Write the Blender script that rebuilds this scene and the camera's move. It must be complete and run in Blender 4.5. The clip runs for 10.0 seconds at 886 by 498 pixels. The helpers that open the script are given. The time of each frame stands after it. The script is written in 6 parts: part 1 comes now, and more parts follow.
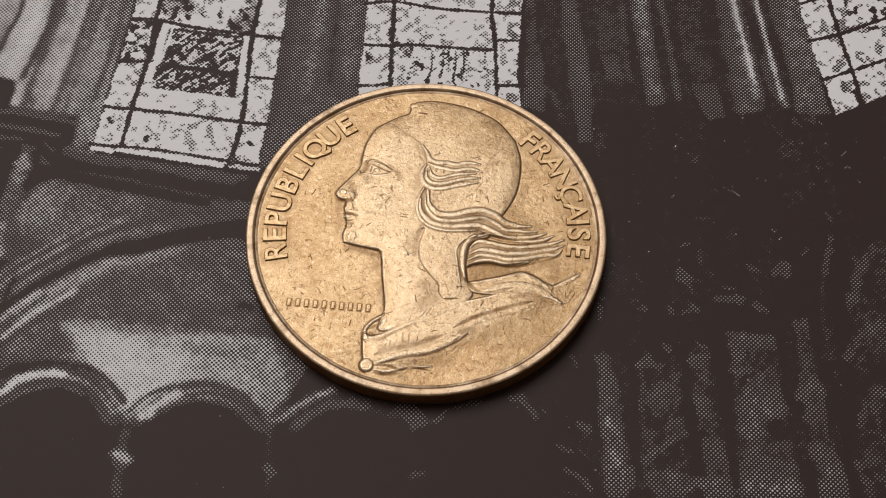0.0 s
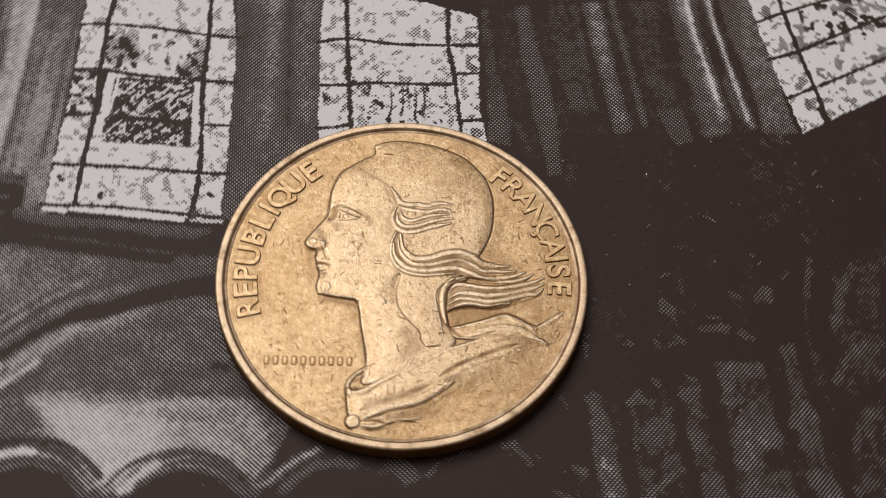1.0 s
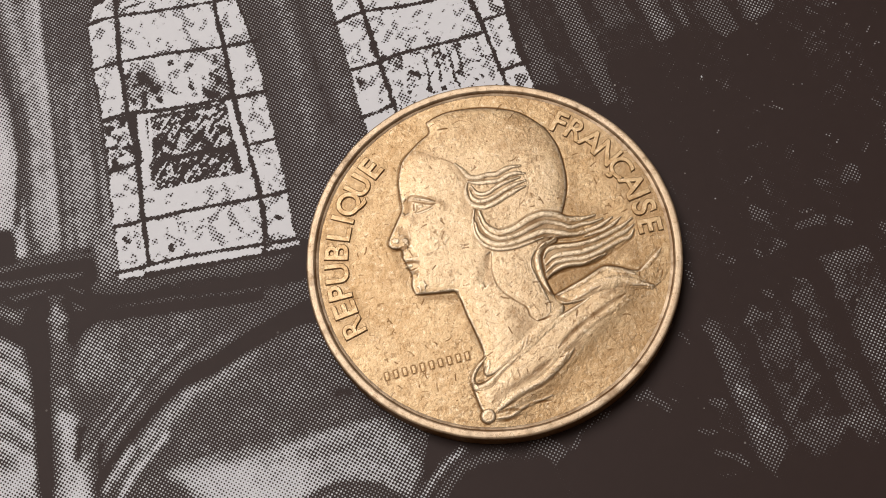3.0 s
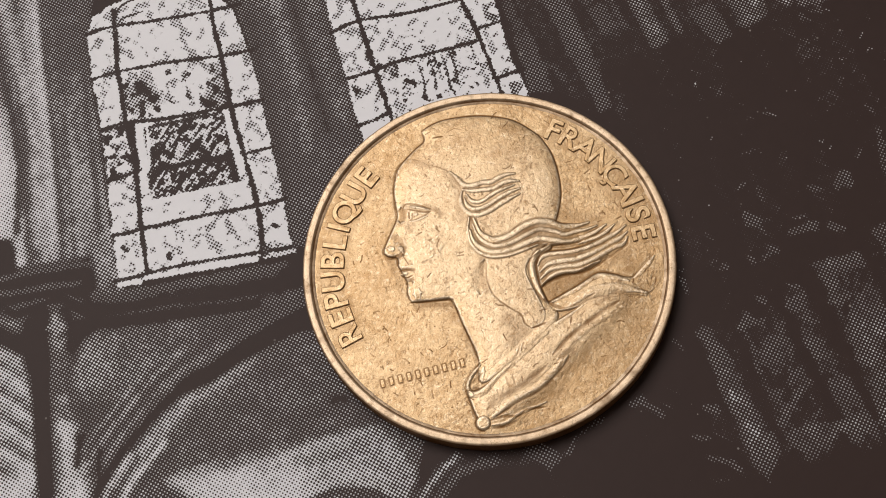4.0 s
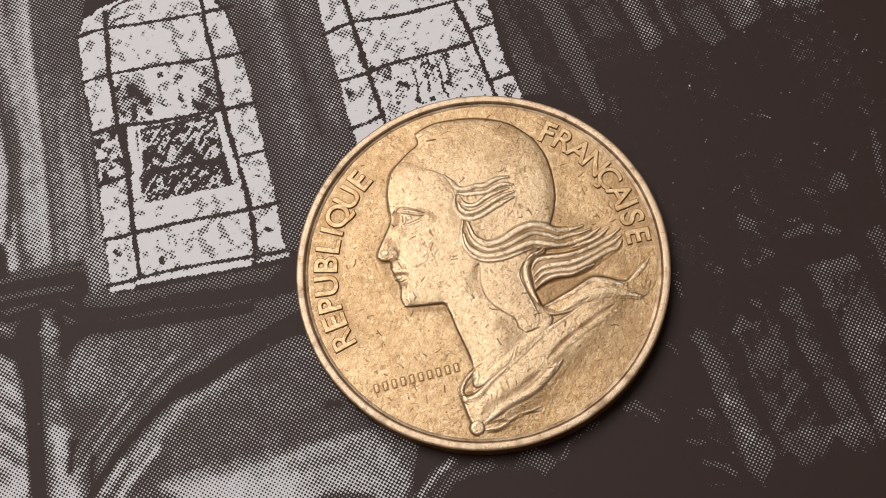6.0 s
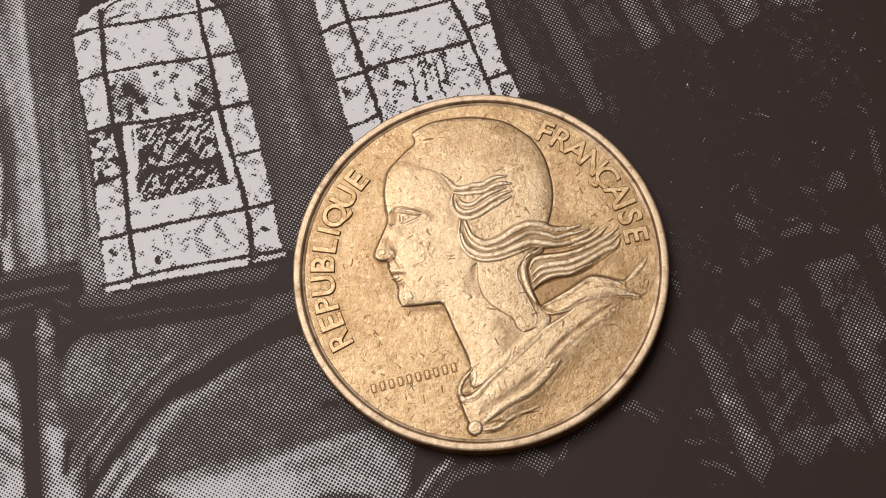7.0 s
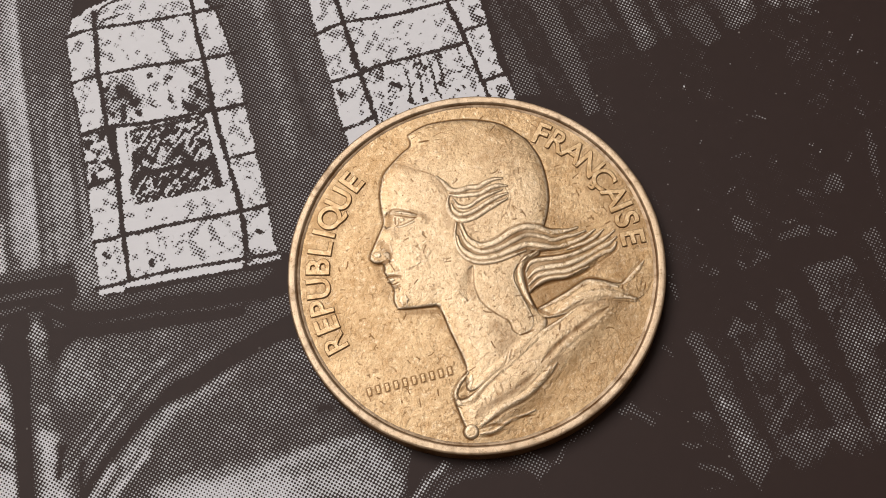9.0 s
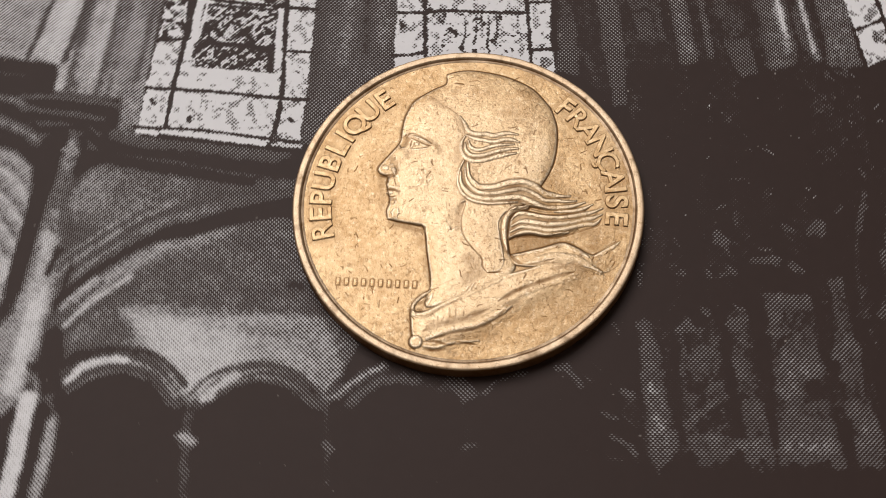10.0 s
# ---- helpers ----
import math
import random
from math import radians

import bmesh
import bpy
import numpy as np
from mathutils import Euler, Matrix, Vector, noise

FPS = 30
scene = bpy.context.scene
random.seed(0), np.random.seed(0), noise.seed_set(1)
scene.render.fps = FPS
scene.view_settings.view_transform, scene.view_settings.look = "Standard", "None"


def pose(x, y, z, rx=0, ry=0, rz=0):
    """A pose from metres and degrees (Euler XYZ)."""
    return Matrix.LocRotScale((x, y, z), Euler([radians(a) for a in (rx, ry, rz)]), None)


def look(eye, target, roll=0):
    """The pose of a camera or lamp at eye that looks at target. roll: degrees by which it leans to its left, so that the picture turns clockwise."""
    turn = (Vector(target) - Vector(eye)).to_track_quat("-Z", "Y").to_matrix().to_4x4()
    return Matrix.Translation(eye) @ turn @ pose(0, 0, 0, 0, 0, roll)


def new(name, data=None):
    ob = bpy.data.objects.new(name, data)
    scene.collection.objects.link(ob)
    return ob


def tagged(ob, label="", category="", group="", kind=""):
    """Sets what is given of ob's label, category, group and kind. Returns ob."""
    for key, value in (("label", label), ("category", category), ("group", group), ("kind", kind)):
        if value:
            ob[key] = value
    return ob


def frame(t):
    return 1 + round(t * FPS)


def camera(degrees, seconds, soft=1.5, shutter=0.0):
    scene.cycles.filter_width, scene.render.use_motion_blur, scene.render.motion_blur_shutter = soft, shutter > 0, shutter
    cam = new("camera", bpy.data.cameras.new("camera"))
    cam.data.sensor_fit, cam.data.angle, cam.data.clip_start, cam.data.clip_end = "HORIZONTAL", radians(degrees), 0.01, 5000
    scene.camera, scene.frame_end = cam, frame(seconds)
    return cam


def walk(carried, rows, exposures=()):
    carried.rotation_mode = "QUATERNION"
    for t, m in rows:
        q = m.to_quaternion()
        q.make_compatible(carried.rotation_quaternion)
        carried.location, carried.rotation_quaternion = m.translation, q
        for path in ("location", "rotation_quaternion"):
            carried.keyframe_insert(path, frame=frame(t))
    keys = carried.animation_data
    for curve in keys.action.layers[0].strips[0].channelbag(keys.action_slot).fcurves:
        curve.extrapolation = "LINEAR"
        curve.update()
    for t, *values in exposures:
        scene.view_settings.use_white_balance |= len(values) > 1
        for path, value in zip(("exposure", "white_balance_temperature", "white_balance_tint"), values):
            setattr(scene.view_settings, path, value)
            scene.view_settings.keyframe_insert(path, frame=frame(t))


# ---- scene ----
cam = camera(34.96, 10.0, soft=0.7, shutter=0.5)
MM = 0.001
# seconds, eye in millimetres from the coin's centre, turn in degrees
PATH = [
    (0.0, 2.654, -46.335, 81.062, 29.429, -0.509, 2.803),
    (0.5, 2.458, -46.059, 80.813, 29.442, -0.655, 2.633),
    (0.8, 1.693, -43.057, 81.374, 28.514, -1.552, 1.612),
    (1.0, -2.383, -42.856, 79.753, 29.793, -2.490, -2.075),
    (1.2, -4.136, -38.528, 81.373, 27.268, -1.666, -6.617),
    (1.5, -12.329, -34.776, 78.777, 25.303, -2.556, -12.522),
    (1.7, -16.176, -33.937, 78.940, 23.858, -2.770, -13.760),
    (2.0, -10.099, -31.319, 82.318, 20.789, 1.771, -14.229),
    (2.5, -6.325, -29.768, 84.228, 20.177, 3.566, -15.405),
    (4.0, -4.734, -29.495, 85.166, 19.992, 4.293, -15.749),
    (4.5, -5.314, -29.090, 85.504, 19.827, 3.880, -15.879),
    (5.0, -4.622, -29.240, 85.282, 19.866, 4.171, -15.831),
    (5.5, -4.418, -28.850, 85.282, 19.606, 4.172, -15.901),
    (7.0, -4.607, -28.440, 84.838, 19.544, 3.926, -16.071),
    (7.5, -4.483, -28.408, 84.807, 19.569, 3.937, -16.099),
    (8.0, -4.424, -28.406, 84.618, 19.622, 3.950, -16.152),
    (8.5, -4.541, -28.341, 84.469, 19.665, 3.821, -16.228),
    (9.0, -4.781, -28.223, 84.393, 19.647, 3.655, -16.198),
    (9.2, -3.857, -28.227, 85.256, 19.823, 4.318, -15.416),
    (9.5, -3.901, -32.246, 86.746, 21.110, 3.117, -9.950),
    (9.7, -1.671, -36.830, 85.249, 22.550, 2.552, -4.823),
    (10.0, 1.456, -40.657, 86.742, 23.620, 1.471, 1.298),
]
walk(cam, [(t, pose(x * MM, y * MM, z * MM, a, b, c)) for t, x, y, z, a, b, c in PATH],
     [(0.0, -0.24), (0.7, -0.24), (1.6, 0.01), (2.5, 0.03), (9.0, 0.01), (10.0, -0.02)])

# ---- light: a warm-white ceiling lamp in a plain room ----
world = bpy.data.worlds.new("room_air")
world.use_nodes = True
world.node_tree.nodes["Background"].inputs[0].default_value = (0.9, 0.95, 1.0, 1)
world.node_tree.nodes["Background"].inputs[1].default_value = 0.02
scene.world = world
LAMP = (-0.40, 0.62, 1.52)
lamp_data = bpy.data.lights.new("ceiling_lamp_light", "AREA")
lamp_data.shape, lamp_data.size, lamp_data.energy = "DISK", 1.25, 24.0
lamp_data.color = (1.0, 0.945, 0.915)
lamp_light = new("ceiling_lamp_light", lamp_data)
lamp_light.matrix_world = look(LAMP, (0, 0, 0))


# ---- materials ----
def material(name):
    m = bpy.data.materials.new(name)
    m.use_nodes = True
    return m, m.node_tree.nodes, m.node_tree.links, m.node_tree.nodes["Principled BSDF"]


def node(nodes, links, kind, inputs=(), **props):
    n = nodes.new(kind)
    for k, v in props.items():
        setattr(n, k, v)
    for k, v in dict(inputs).items():
        if hasattr(v, "links"):
            links.new(v, n.inputs[k])
        else:
            n.inputs[k].default_value = v
    return n


def sums(nodes, links, op, a, b=0.0, c=0.0, clamp=False):
    return node(nodes, links, "ShaderNodeMath", {0: a, 1: b, 2: c}, operation=op, use_clamp=clamp).outputs[0]


def blend(nodes, links, f, a, b):
    n = node(nodes, links, "ShaderNodeMix", data_type="RGBA")
    for k, v in ((0, f), (6, a), (7, b)):
        if hasattr(v, "links"):
            links.new(v, n.inputs[k])
        else:
            n.inputs[k].default_value = v
    return n.outputs[2]


def brass_material(name, light, deep, rough):
    """Worn brass: brown tarnish lies where the wear has not reached, and in specks; the same brown also carries painted
    shade.
    """
    m, ns, ls, bsdf = material(name)
    co = node(ns, ls, "ShaderNodeTexCoord").outputs["Object"]
    big = node(ns, ls, "ShaderNodeTexNoise", {"Vector": co, "Scale": 300.0, "Detail": 5.0}).outputs[0]
    mid = node(ns, ls, "ShaderNodeTexNoise", {"Vector": co, "Scale": 2400.0, "Detail": 7.0, "Roughness": 0.78}).outputs[0]
    fine = node(ns, ls, "ShaderNodeTexNoise", {"Vector": co, "Scale": 8000.0, "Detail": 3.0}).outputs[0]
    patch = node(ns, ls, "ShaderNodeMapRange", {0: big, 1: 0.38, 2: 0.66}).outputs[0]
    speck = node(ns, ls, "ShaderNodeMapRange", {0: mid, 1: 0.55, 2: 0.69}).outputs[0]
    dots = node(ns, ls, "ShaderNodeMapRange", {0: fine, 1: 0.61, 2: 0.73}).outputs[0]
    tarnish_shade = node(ns, ls, "ShaderNodeAttribute", attribute_name="tarnish_shade").outputs["Fac"]
    # hair-fine broken cracks
    bend = node(ns, ls, "ShaderNodeTexNoise", {"Vector": co, "Scale": 1800.0, "Detail": 2.0}).outputs["Color"]
    bent = node(ns, ls, "ShaderNodeVectorMath", {0: bend, 1: (0.0009, 0.0009, 0.0009), 2: co}, operation="MULTIPLY_ADD").outputs[0]
    edge = node(ns, ls, "ShaderNodeTexVoronoi", {"Vector": bent, "Scale": 1100.0}, feature="DISTANCE_TO_EDGE").outputs["Distance"]
    here = node(ns, ls, "ShaderNodeTexNoise", {"Vector": co, "Scale": 1300.0, "Detail": 3.0}).outputs[0]
    crack = sums(ns, ls, "MULTIPLY", node(ns, ls, "ShaderNodeMapRange", {0: edge, 1: 0.035, 2: 0.012}).outputs[0],
                 node(ns, ls, "ShaderNodeMapRange", {0: here, 1: 0.53, 2: 0.62}).outputs[0])
    mottle = node(ns, ls, "ShaderNodeTexNoise", {"Vector": co, "Scale": 1500.0, "Detail": 4.0, "Roughness": 0.7}).outputs[0]
    cloud = node(ns, ls, "ShaderNodeMapRange", {0: mottle, 1: 0.36, 2: 0.64}).outputs[0]
    colour = blend(ns, ls, sums(ns, ls, "MULTIPLY_ADD", cloud, 0.5, sums(ns, ls, "MULTIPLY", patch, 0.5)), (*light, 1), (*deep, 1))
    worn = node(ns, ls, "ShaderNodeAttribute", attribute_name="worn").outputs["Fac"]
    colour = blend(ns, ls, worn, colour, (0.73, 0.59, 0.415, 1))
    rubbed = node(ns, ls, "ShaderNodeMapRange", {0: mid, 1: 0.45, 2: 0.33}).outputs[0]
    colour = blend(ns, ls, sums(ns, ls, "MULTIPLY", rubbed, 0.6), colour, (0.76, 0.635, 0.455, 1))
    colour = blend(ns, ls, sums(ns, ls, "MULTIPLY", speck, 0.72), colour, (0.36, 0.205, 0.085, 1))
    colour = blend(ns, ls, sums(ns, ls, "MULTIPLY", dots, 0.50), colour, (0.30, 0.17, 0.07, 1))
    colour = blend(ns, ls, sums(ns, ls, "MULTIPLY", crack, 0.35), colour, (0.16, 0.085, 0.035, 1))
    # brown for the patina and for the shade painted into this mask
    colour = blend(ns, ls, tarnish_shade, colour, (0.150, 0.064, 0.015, 1))
    ls.new(colour, bsdf.inputs["Base Color"])
    ls.new(sums(ns, ls, "MULTIPLY_ADD", tarnish_shade, -0.55, 0.96), bsdf.inputs["Metallic"])
    bsdf.inputs["Specular IOR Level"].default_value = 0.12
    ls.new(sums(ns, ls, "MULTIPLY_ADD", mid, 0.22, rough), bsdf.inputs["Roughness"])
    bump = node(ns, ls, "ShaderNodeBump", {"Strength": 0.8, "Distance": 0.00004, "Height": sums(ns, ls, "MULTIPLY_ADD", fine, 0.4, mid)})
    ls.new(bump.outputs[0], bsdf.inputs["Normal"])
    return m


SCREEN = 0.2025  # millimetres between the printed dots
SCREEN_TURN = 44.2


def print_material():
    """Black ink on coated paper, laid down in screened dots; the tone is how much paper stays bare."""
    m, ns, ls, bsdf = material("halftone_print")
    co = node(ns, ls, "ShaderNodeTexCoord").outputs["Object"]
    wob = node(ns, ls, "ShaderNodeTexNoise", {"Vector": co, "Scale": 14000.0, "Detail": 2.0}).outputs[0]
    turned = node(ns, ls, "ShaderNodeVectorRotate", {"Vector": co, "Angle": radians(SCREEN_TURN)}, rotation_type="Z_AXIS").outputs[0]
    axes = node(ns, ls, "ShaderNodeSeparateXYZ", {0: turned})
    k = 2 * math.pi / (SCREEN * MM)
    ca = sums(ns, ls, "COSINE", sums(ns, ls, "MULTIPLY", axes.outputs[0], k))
    cb = sums(ns, ls, "COSINE", sums(ns, ls, "MULTIPLY", axes.outputs[1], k))
    screen = sums(ns, ls, "MULTIPLY_ADD", sums(ns, ls, "ADD", ca, cb), 0.195, 0.50)
    screen = sums(ns, ls, "ADD", screen, sums(ns, ls, "MULTIPLY_ADD", wob, 0.20, -0.10))
    tone = node(ns, ls, "ShaderNodeAttribute", attribute_name="tone").outputs["Fac"]
    # the smallest dots that print keep a size; below it all is ink, and spreading ink greys them
    least = node(ns, ls, "ShaderNodeMapRange", {0: tone, 1: 0.09, 2: 0.155, 3: 0.0, 4: 0.31}).outputs[0]
    share = sums(ns, ls, "MAXIMUM", tone, least)
    bare = node(ns, ls, "ShaderNodeMapRange", {0: sums(ns, ls, "SUBTRACT", share, screen), 1: -0.105, 2: 0.15}, interpolation_type="SMOOTHSTEP").outputs[0]
    spread = sums(ns, ls, "MULTIPLY", node(ns, ls, "ShaderNodeMapRange", {0: tone, 1: 0.12, 2: 0.42, 3: 0.22, 4: 1.0}).outputs[0],
                  node(ns, ls, "ShaderNodeMapRange", {0: tone, 1: 0.55, 2: 1.0, 3: 0.84, 4: 1.0}).outputs[0])
    bare = sums(ns, ls, "MULTIPLY", bare, spread)
    fibre = node(ns, ls, "ShaderNodeTexNoise", {"Vector": co, "Scale": 900.0, "Detail": 6.0, "Roughness": 0.7}).outputs[0]
    cell = node(ns, ls, "ShaderNodeTexVoronoi", {"Vector": co, "Scale": 1250.0})
    chance = node(ns, ls, "ShaderNodeSeparateColor", {0: cell.outputs["Color"]})
    reach = sums(ns, ls, "MULTIPLY", sums(ns, ls, "SUBTRACT", chance.outputs[0], 0.60), 0.27)
    dust = node(ns, ls, "ShaderNodeMapRange", {0: sums(ns, ls, "SUBTRACT", reach, cell.outputs["Distance"]), 1: -0.01, 2: 0.03}).outputs[0]
    ink = blend(ns, ls, fibre, (0.0315, 0.0178, 0.0150, 1), (0.0400, 0.0236, 0.0202, 1))
    ink = blend(ns, ls, sums(ns, ls, "MULTIPLY", dust, chance.outputs[1]), ink, (0.34, 0.31, 0.29, 1))
    paper = blend(ns, ls, fibre, (0.78, 0.785, 0.82, 1), (0.87, 0.875, 0.905, 1))
    ls.new(blend(ns, ls, bare, ink, paper), bsdf.inputs["Base Color"])
    bsdf.inputs["Roughness"].default_value = 0.55
    bsdf.inputs["Specular IOR Level"].default_value = 0.20
    bump = node(ns, ls, "ShaderNodeBump", {"Strength": 0.15, "Distance": 0.00002, "Height": fibre})
    ls.new(bump.outputs[0], bsdf.inputs["Normal"])
    return m


def plain_material(name, a, b, scale, rough):
    m, ns, ls, bsdf = material(name)
    co = node(ns, ls, "ShaderNodeTexCoord").outputs["Object"]
    n = node(ns, ls, "ShaderNodeTexNoise", {"Vector": co, "Scale": scale, "Detail": 6.0}).outputs[0]
    ls.new(blend(ns, ls, n, (*a, 1), (*b, 1)), bsdf.inputs["Base Color"])
    bsdf.inputs["Roughness"].default_value = rough
    return m


BRASS = brass_material("worn_brass", (0.635, 0.462, 0.270), (0.445, 0.287, 0.142), 0.345)
RIM_BRASS = brass_material("rubbed_rim_brass", (0.80, 0.640, 0.460), (0.69, 0.515, 0.340), 0.43)
PRINT = print_material()
PLASTER = plain_material("wall_paint", (0.66, 0.62, 0.56), (0.72, 0.68, 0.62), 6.0, 0.9)
CEILING = plain_material("ceiling_paint", (0.78, 0.77, 0.74), (0.82, 0.81, 0.79), 5.0, 0.95)
WOOD = plain_material("table_wood", (0.16, 0.09, 0.05), (0.26, 0.15, 0.08), 30.0, 0.5)


# ---- mesh helpers ----
def mesh_object(name, verts, faces, mat, parent=None, smooth=False, label=""):
    me = bpy.data.meshes.new(name)
    if isinstance(faces, np.ndarray):
        me.vertices.add(len(verts))
        me.vertices.foreach_set("co", np.ascontiguousarray(verts, dtype=np.float32).ravel())
        me.loops.add(faces.size)
        me.loops.foreach_set("vertex_index", faces.astype(np.int32).ravel())
        me.polygons.add(len(faces))
        me.polygons.foreach_set("loop_start", np.arange(0, faces.size, faces.shape[1], dtype=np.int32))
        me.update(calc_edges=True)
    else:
        me.from_pydata([tuple(v) for v in verts], [], [tuple(f) for f in faces])
        me.update()
    me.polygons.foreach_set("use_smooth", np.full(len(me.polygons), smooth))
    me.materials.append(mat)
    ob = new(name, me)
    if parent:
        ob.parent = parent
    if label:
        ob["label"] = label
    return ob


def box(name, lo, hi, mat, parent=None, label=""):
    (a, b, c), (d, e, f) = lo, hi
    v = [(a, b, c), (d, b, c), (d, e, c), (a, e, c), (a, b, f), (d, b, f), (d, e, f), (a, e, f)]
    q = [(0, 3, 2, 1), (4, 5, 6, 7), (0, 1, 5, 4), (1, 2, 6, 5), (2, 3, 7, 6), (3, 0, 4, 7)]
    return mesh_object(name, v, q, mat, parent, label=label)


# ---- drawing on a plane of millimetres ----
def smooth_line(points, steps=5, closed=False):
    """A Catmull-Rom curve through a few points."""
    p = np.array(points, float)
    if len(p) < 3:
        return p
    ext = np.vstack([p[-1:], p, p[:2]]) if closed else np.vstack([2 * p[0] - p[1], p, 2 * p[-1] - p[-2]])
    out = []
    for i in range(len(ext) - 3):
        a, b, c, d = ext[i:i + 4]
        for s in np.arange(steps) / steps:
            out.append(0.5 * (2 * b + (c - a) * s + (2 * a - 5 * b + 4 * c - d) * s * s + (3 * b - a - 3 * c + d) * s ** 3))
    if not closed:
        out.append(p[-1])
    return np.array(out)


def window_of(X, Y, pts, pad):
    """The rows and columns of the grid that lie near the points."""
    xs, ys = X[0], Y[:, 0]
    lo, hi = pts.min(0) - pad, pts.max(0) + pad
    return (slice(np.searchsorted(ys, lo[1]), np.searchsorted(ys, hi[1])), slice(np.searchsorted(xs, lo[0]), np.searchsorted(xs, hi[0])))


def line_distance(X, Y, pts, closed=False):
    """Distance to a line of points, and how far along it (0 to 1) the nearest place lies."""
    best, along = np.full(X.shape, 1e9), np.zeros(X.shape)
    ring = list(zip(pts, np.roll(pts, -1, 0))) if closed else list(zip(pts[:-1], pts[1:]))
    for i, (a, b) in enumerate(ring):
        dx, dy = b - a
        s = np.clip(((X - a[0]) * dx + (Y - a[1]) * dy) / (dx * dx + dy * dy + 1e-12), 0, 1)
        d = np.hypot(X - a[0] - s * dx, Y - a[1] - s * dy)
        near = d < best
        best[near], along[near] = d[near], ((i + s) / len(ring))[near]
    return best, along


def depth_inside(X, Y, pts):
    """How far inside a closed outline a place lies; outside: minus."""
    d, _ = line_distance(X, Y, pts, True)
    inside = np.zeros(X.shape, bool)
    for (ax, ay), (bx, by) in zip(pts, np.roll(pts, -1, 0)):
        cross = (ay > Y) != (by > Y)
        inside ^= cross & (X < (bx - ax) * (Y - ay) / (by - ay + 1e-12) + ax)
    return np.where(inside, d, -d)


def ease(x, a, b):
    s = np.clip((x - a) / (b - a), 0, 1)
    return s * s * (3 - 2 * s)


def grain(X, Y, size, seed):
    """Smooth random values from 0 to 1 with the given size of patch."""
    rng = np.random.default_rng(seed)
    table = rng.random((256, 256))
    u, v = X / size + 60.3, Y / size + 60.7
    i, j = np.floor(u).astype(int), np.floor(v).astype(int)
    fu, fv = u - i, v - j
    fu, fv = fu * fu * (3 - 2 * fu), fv * fv * (3 - 2 * fv)
    i, j = i % 255, j % 255
    return (table[j, i] * (1 - fu) + table[j, i + 1] * fu) * (1 - fv) + (table[j + 1, i] * (1 - fu) + table[j + 1, i + 1] * fu) * fv


def blurred(field, n):
    """A box blur, n cells to each side, twice."""
    for _ in range(2):
        for axis in (0, 1):
            pad = np.concatenate([np.repeat(field.take([0], axis), n + 1, axis), field, np.repeat(field.take([-1], axis), n, axis)], axis)
            c = np.cumsum(pad, axis)
            m = field.shape[axis]
            field = (c.take(range(2 * n + 1, 2 * n + 1 + m), axis) - c.take(range(0, m), axis)) / (2 * n + 1)
    return field


# ---- the room ----
TOP = -0.0003
tagged(box("tabletop", (-0.7, -0.5, TOP - 0.03), (0.7, 0.6, TOP), WOOD), "brown wooden tabletop under the printed page", "table", kind="structure")
FLOOR = -0.75
tagged(box("floor", (-1.8, -1.8, FLOOR - 0.1), (1.8, 1.8, FLOOR), WOOD), "plain brown wooden floor", "floor", kind="structure")
tagged(box("ceiling", (-1.8, -1.8, 1.7), (1.8, 1.8, 1.8), CEILING), "plain white ceiling", "ceiling", kind="structure")
tagged(box("wall_north", (-1.8, 1.8, FLOOR), (1.8, 1.9, 1.7), PLASTER), "plain cream painted wall", "wall", kind="structure")
tagged(box("wall_south", (-1.8, -1.9, FLOOR), (1.8, -1.8, 1.7), PLASTER), "plain cream painted wall", "wall", kind="structure")
tagged(box("wall_west", (-1.9, -1.8, FLOOR), (-1.8, 1.8, 1.7), PLASTER), "plain cream painted wall", "wall", kind="structure")
tagged(box("wall_east", (1.8, -1.8, FLOOR), (1.9, 1.8, 1.7), PLASTER), "plain cream painted wall", "wall", kind="structure")

# ---- the printed page: the picture of a church interior ----
STEP = 0.09
gx, gy = np.arange(-39.0, 41.0, STEP), np.arange(-26.0, 35.0, STEP)
GX, GY = np.meshgrid(gx, gy)
tone = np.full(GX.shape, -0.02)


RAGGED = (grain(GX, GY, 0.22, 91) - 0.5) * 0.16 + (grain(GX, GY, 0.6, 92) - 0.5) * 0.12


def fill(points, value, soft=0.15, curved=False, keep=0.0):
    """Lays a tone inside an outline; keep: how much of what lies below shows through."""
    p = smooth_line(points, 5, True) if curved else np.array(points, float)
    w = window_of(GX, GY, p, soft + 0.2)
    f = ease(depth_inside(GX[w], GY[w], p) + RAGGED[w], -soft, soft) * (1 - keep)
    tone[w] = tone[w] * (1 - f) + value * f
    return w, f


def stroke(points, width, value, soft=0.1, end=None):
    """Draws a line of a tone; end: its width at the far end."""
    p = smooth_line(points)
    w = window_of(GX, GY, p, width + soft + 0.3)
    d, s = line_distance(GX[w], GY[w], p)
    half = (width + ((end or width) - width) * s) / 2 + RAGGED[w] * min(1.0, 2.5 * width)
    f = 1 - ease(d, half - soft, half + soft)
    tone[w] = tone[w] * (1 - f) + value * f


def flecks(points, size, most, value, seed, soft=0.1):
    """Dark or light flecks inside an outline, over the given share of it."""
    p = np.array(points, float)
    w = window_of(GX, GY, p, 0.3)
    x, y = GX[w], GY[w]
    n = 0.6 * grain(x, y, size, seed) + 0.4 * grain(x, y, size * 0.45, seed + 1)
    f = ease(n, 1 - most - 0.07, 1 - most + 0.07) * ease(depth_inside(x, y, p), -soft, soft)
    tone[w] = tone[w] * (1 - f) + value * f


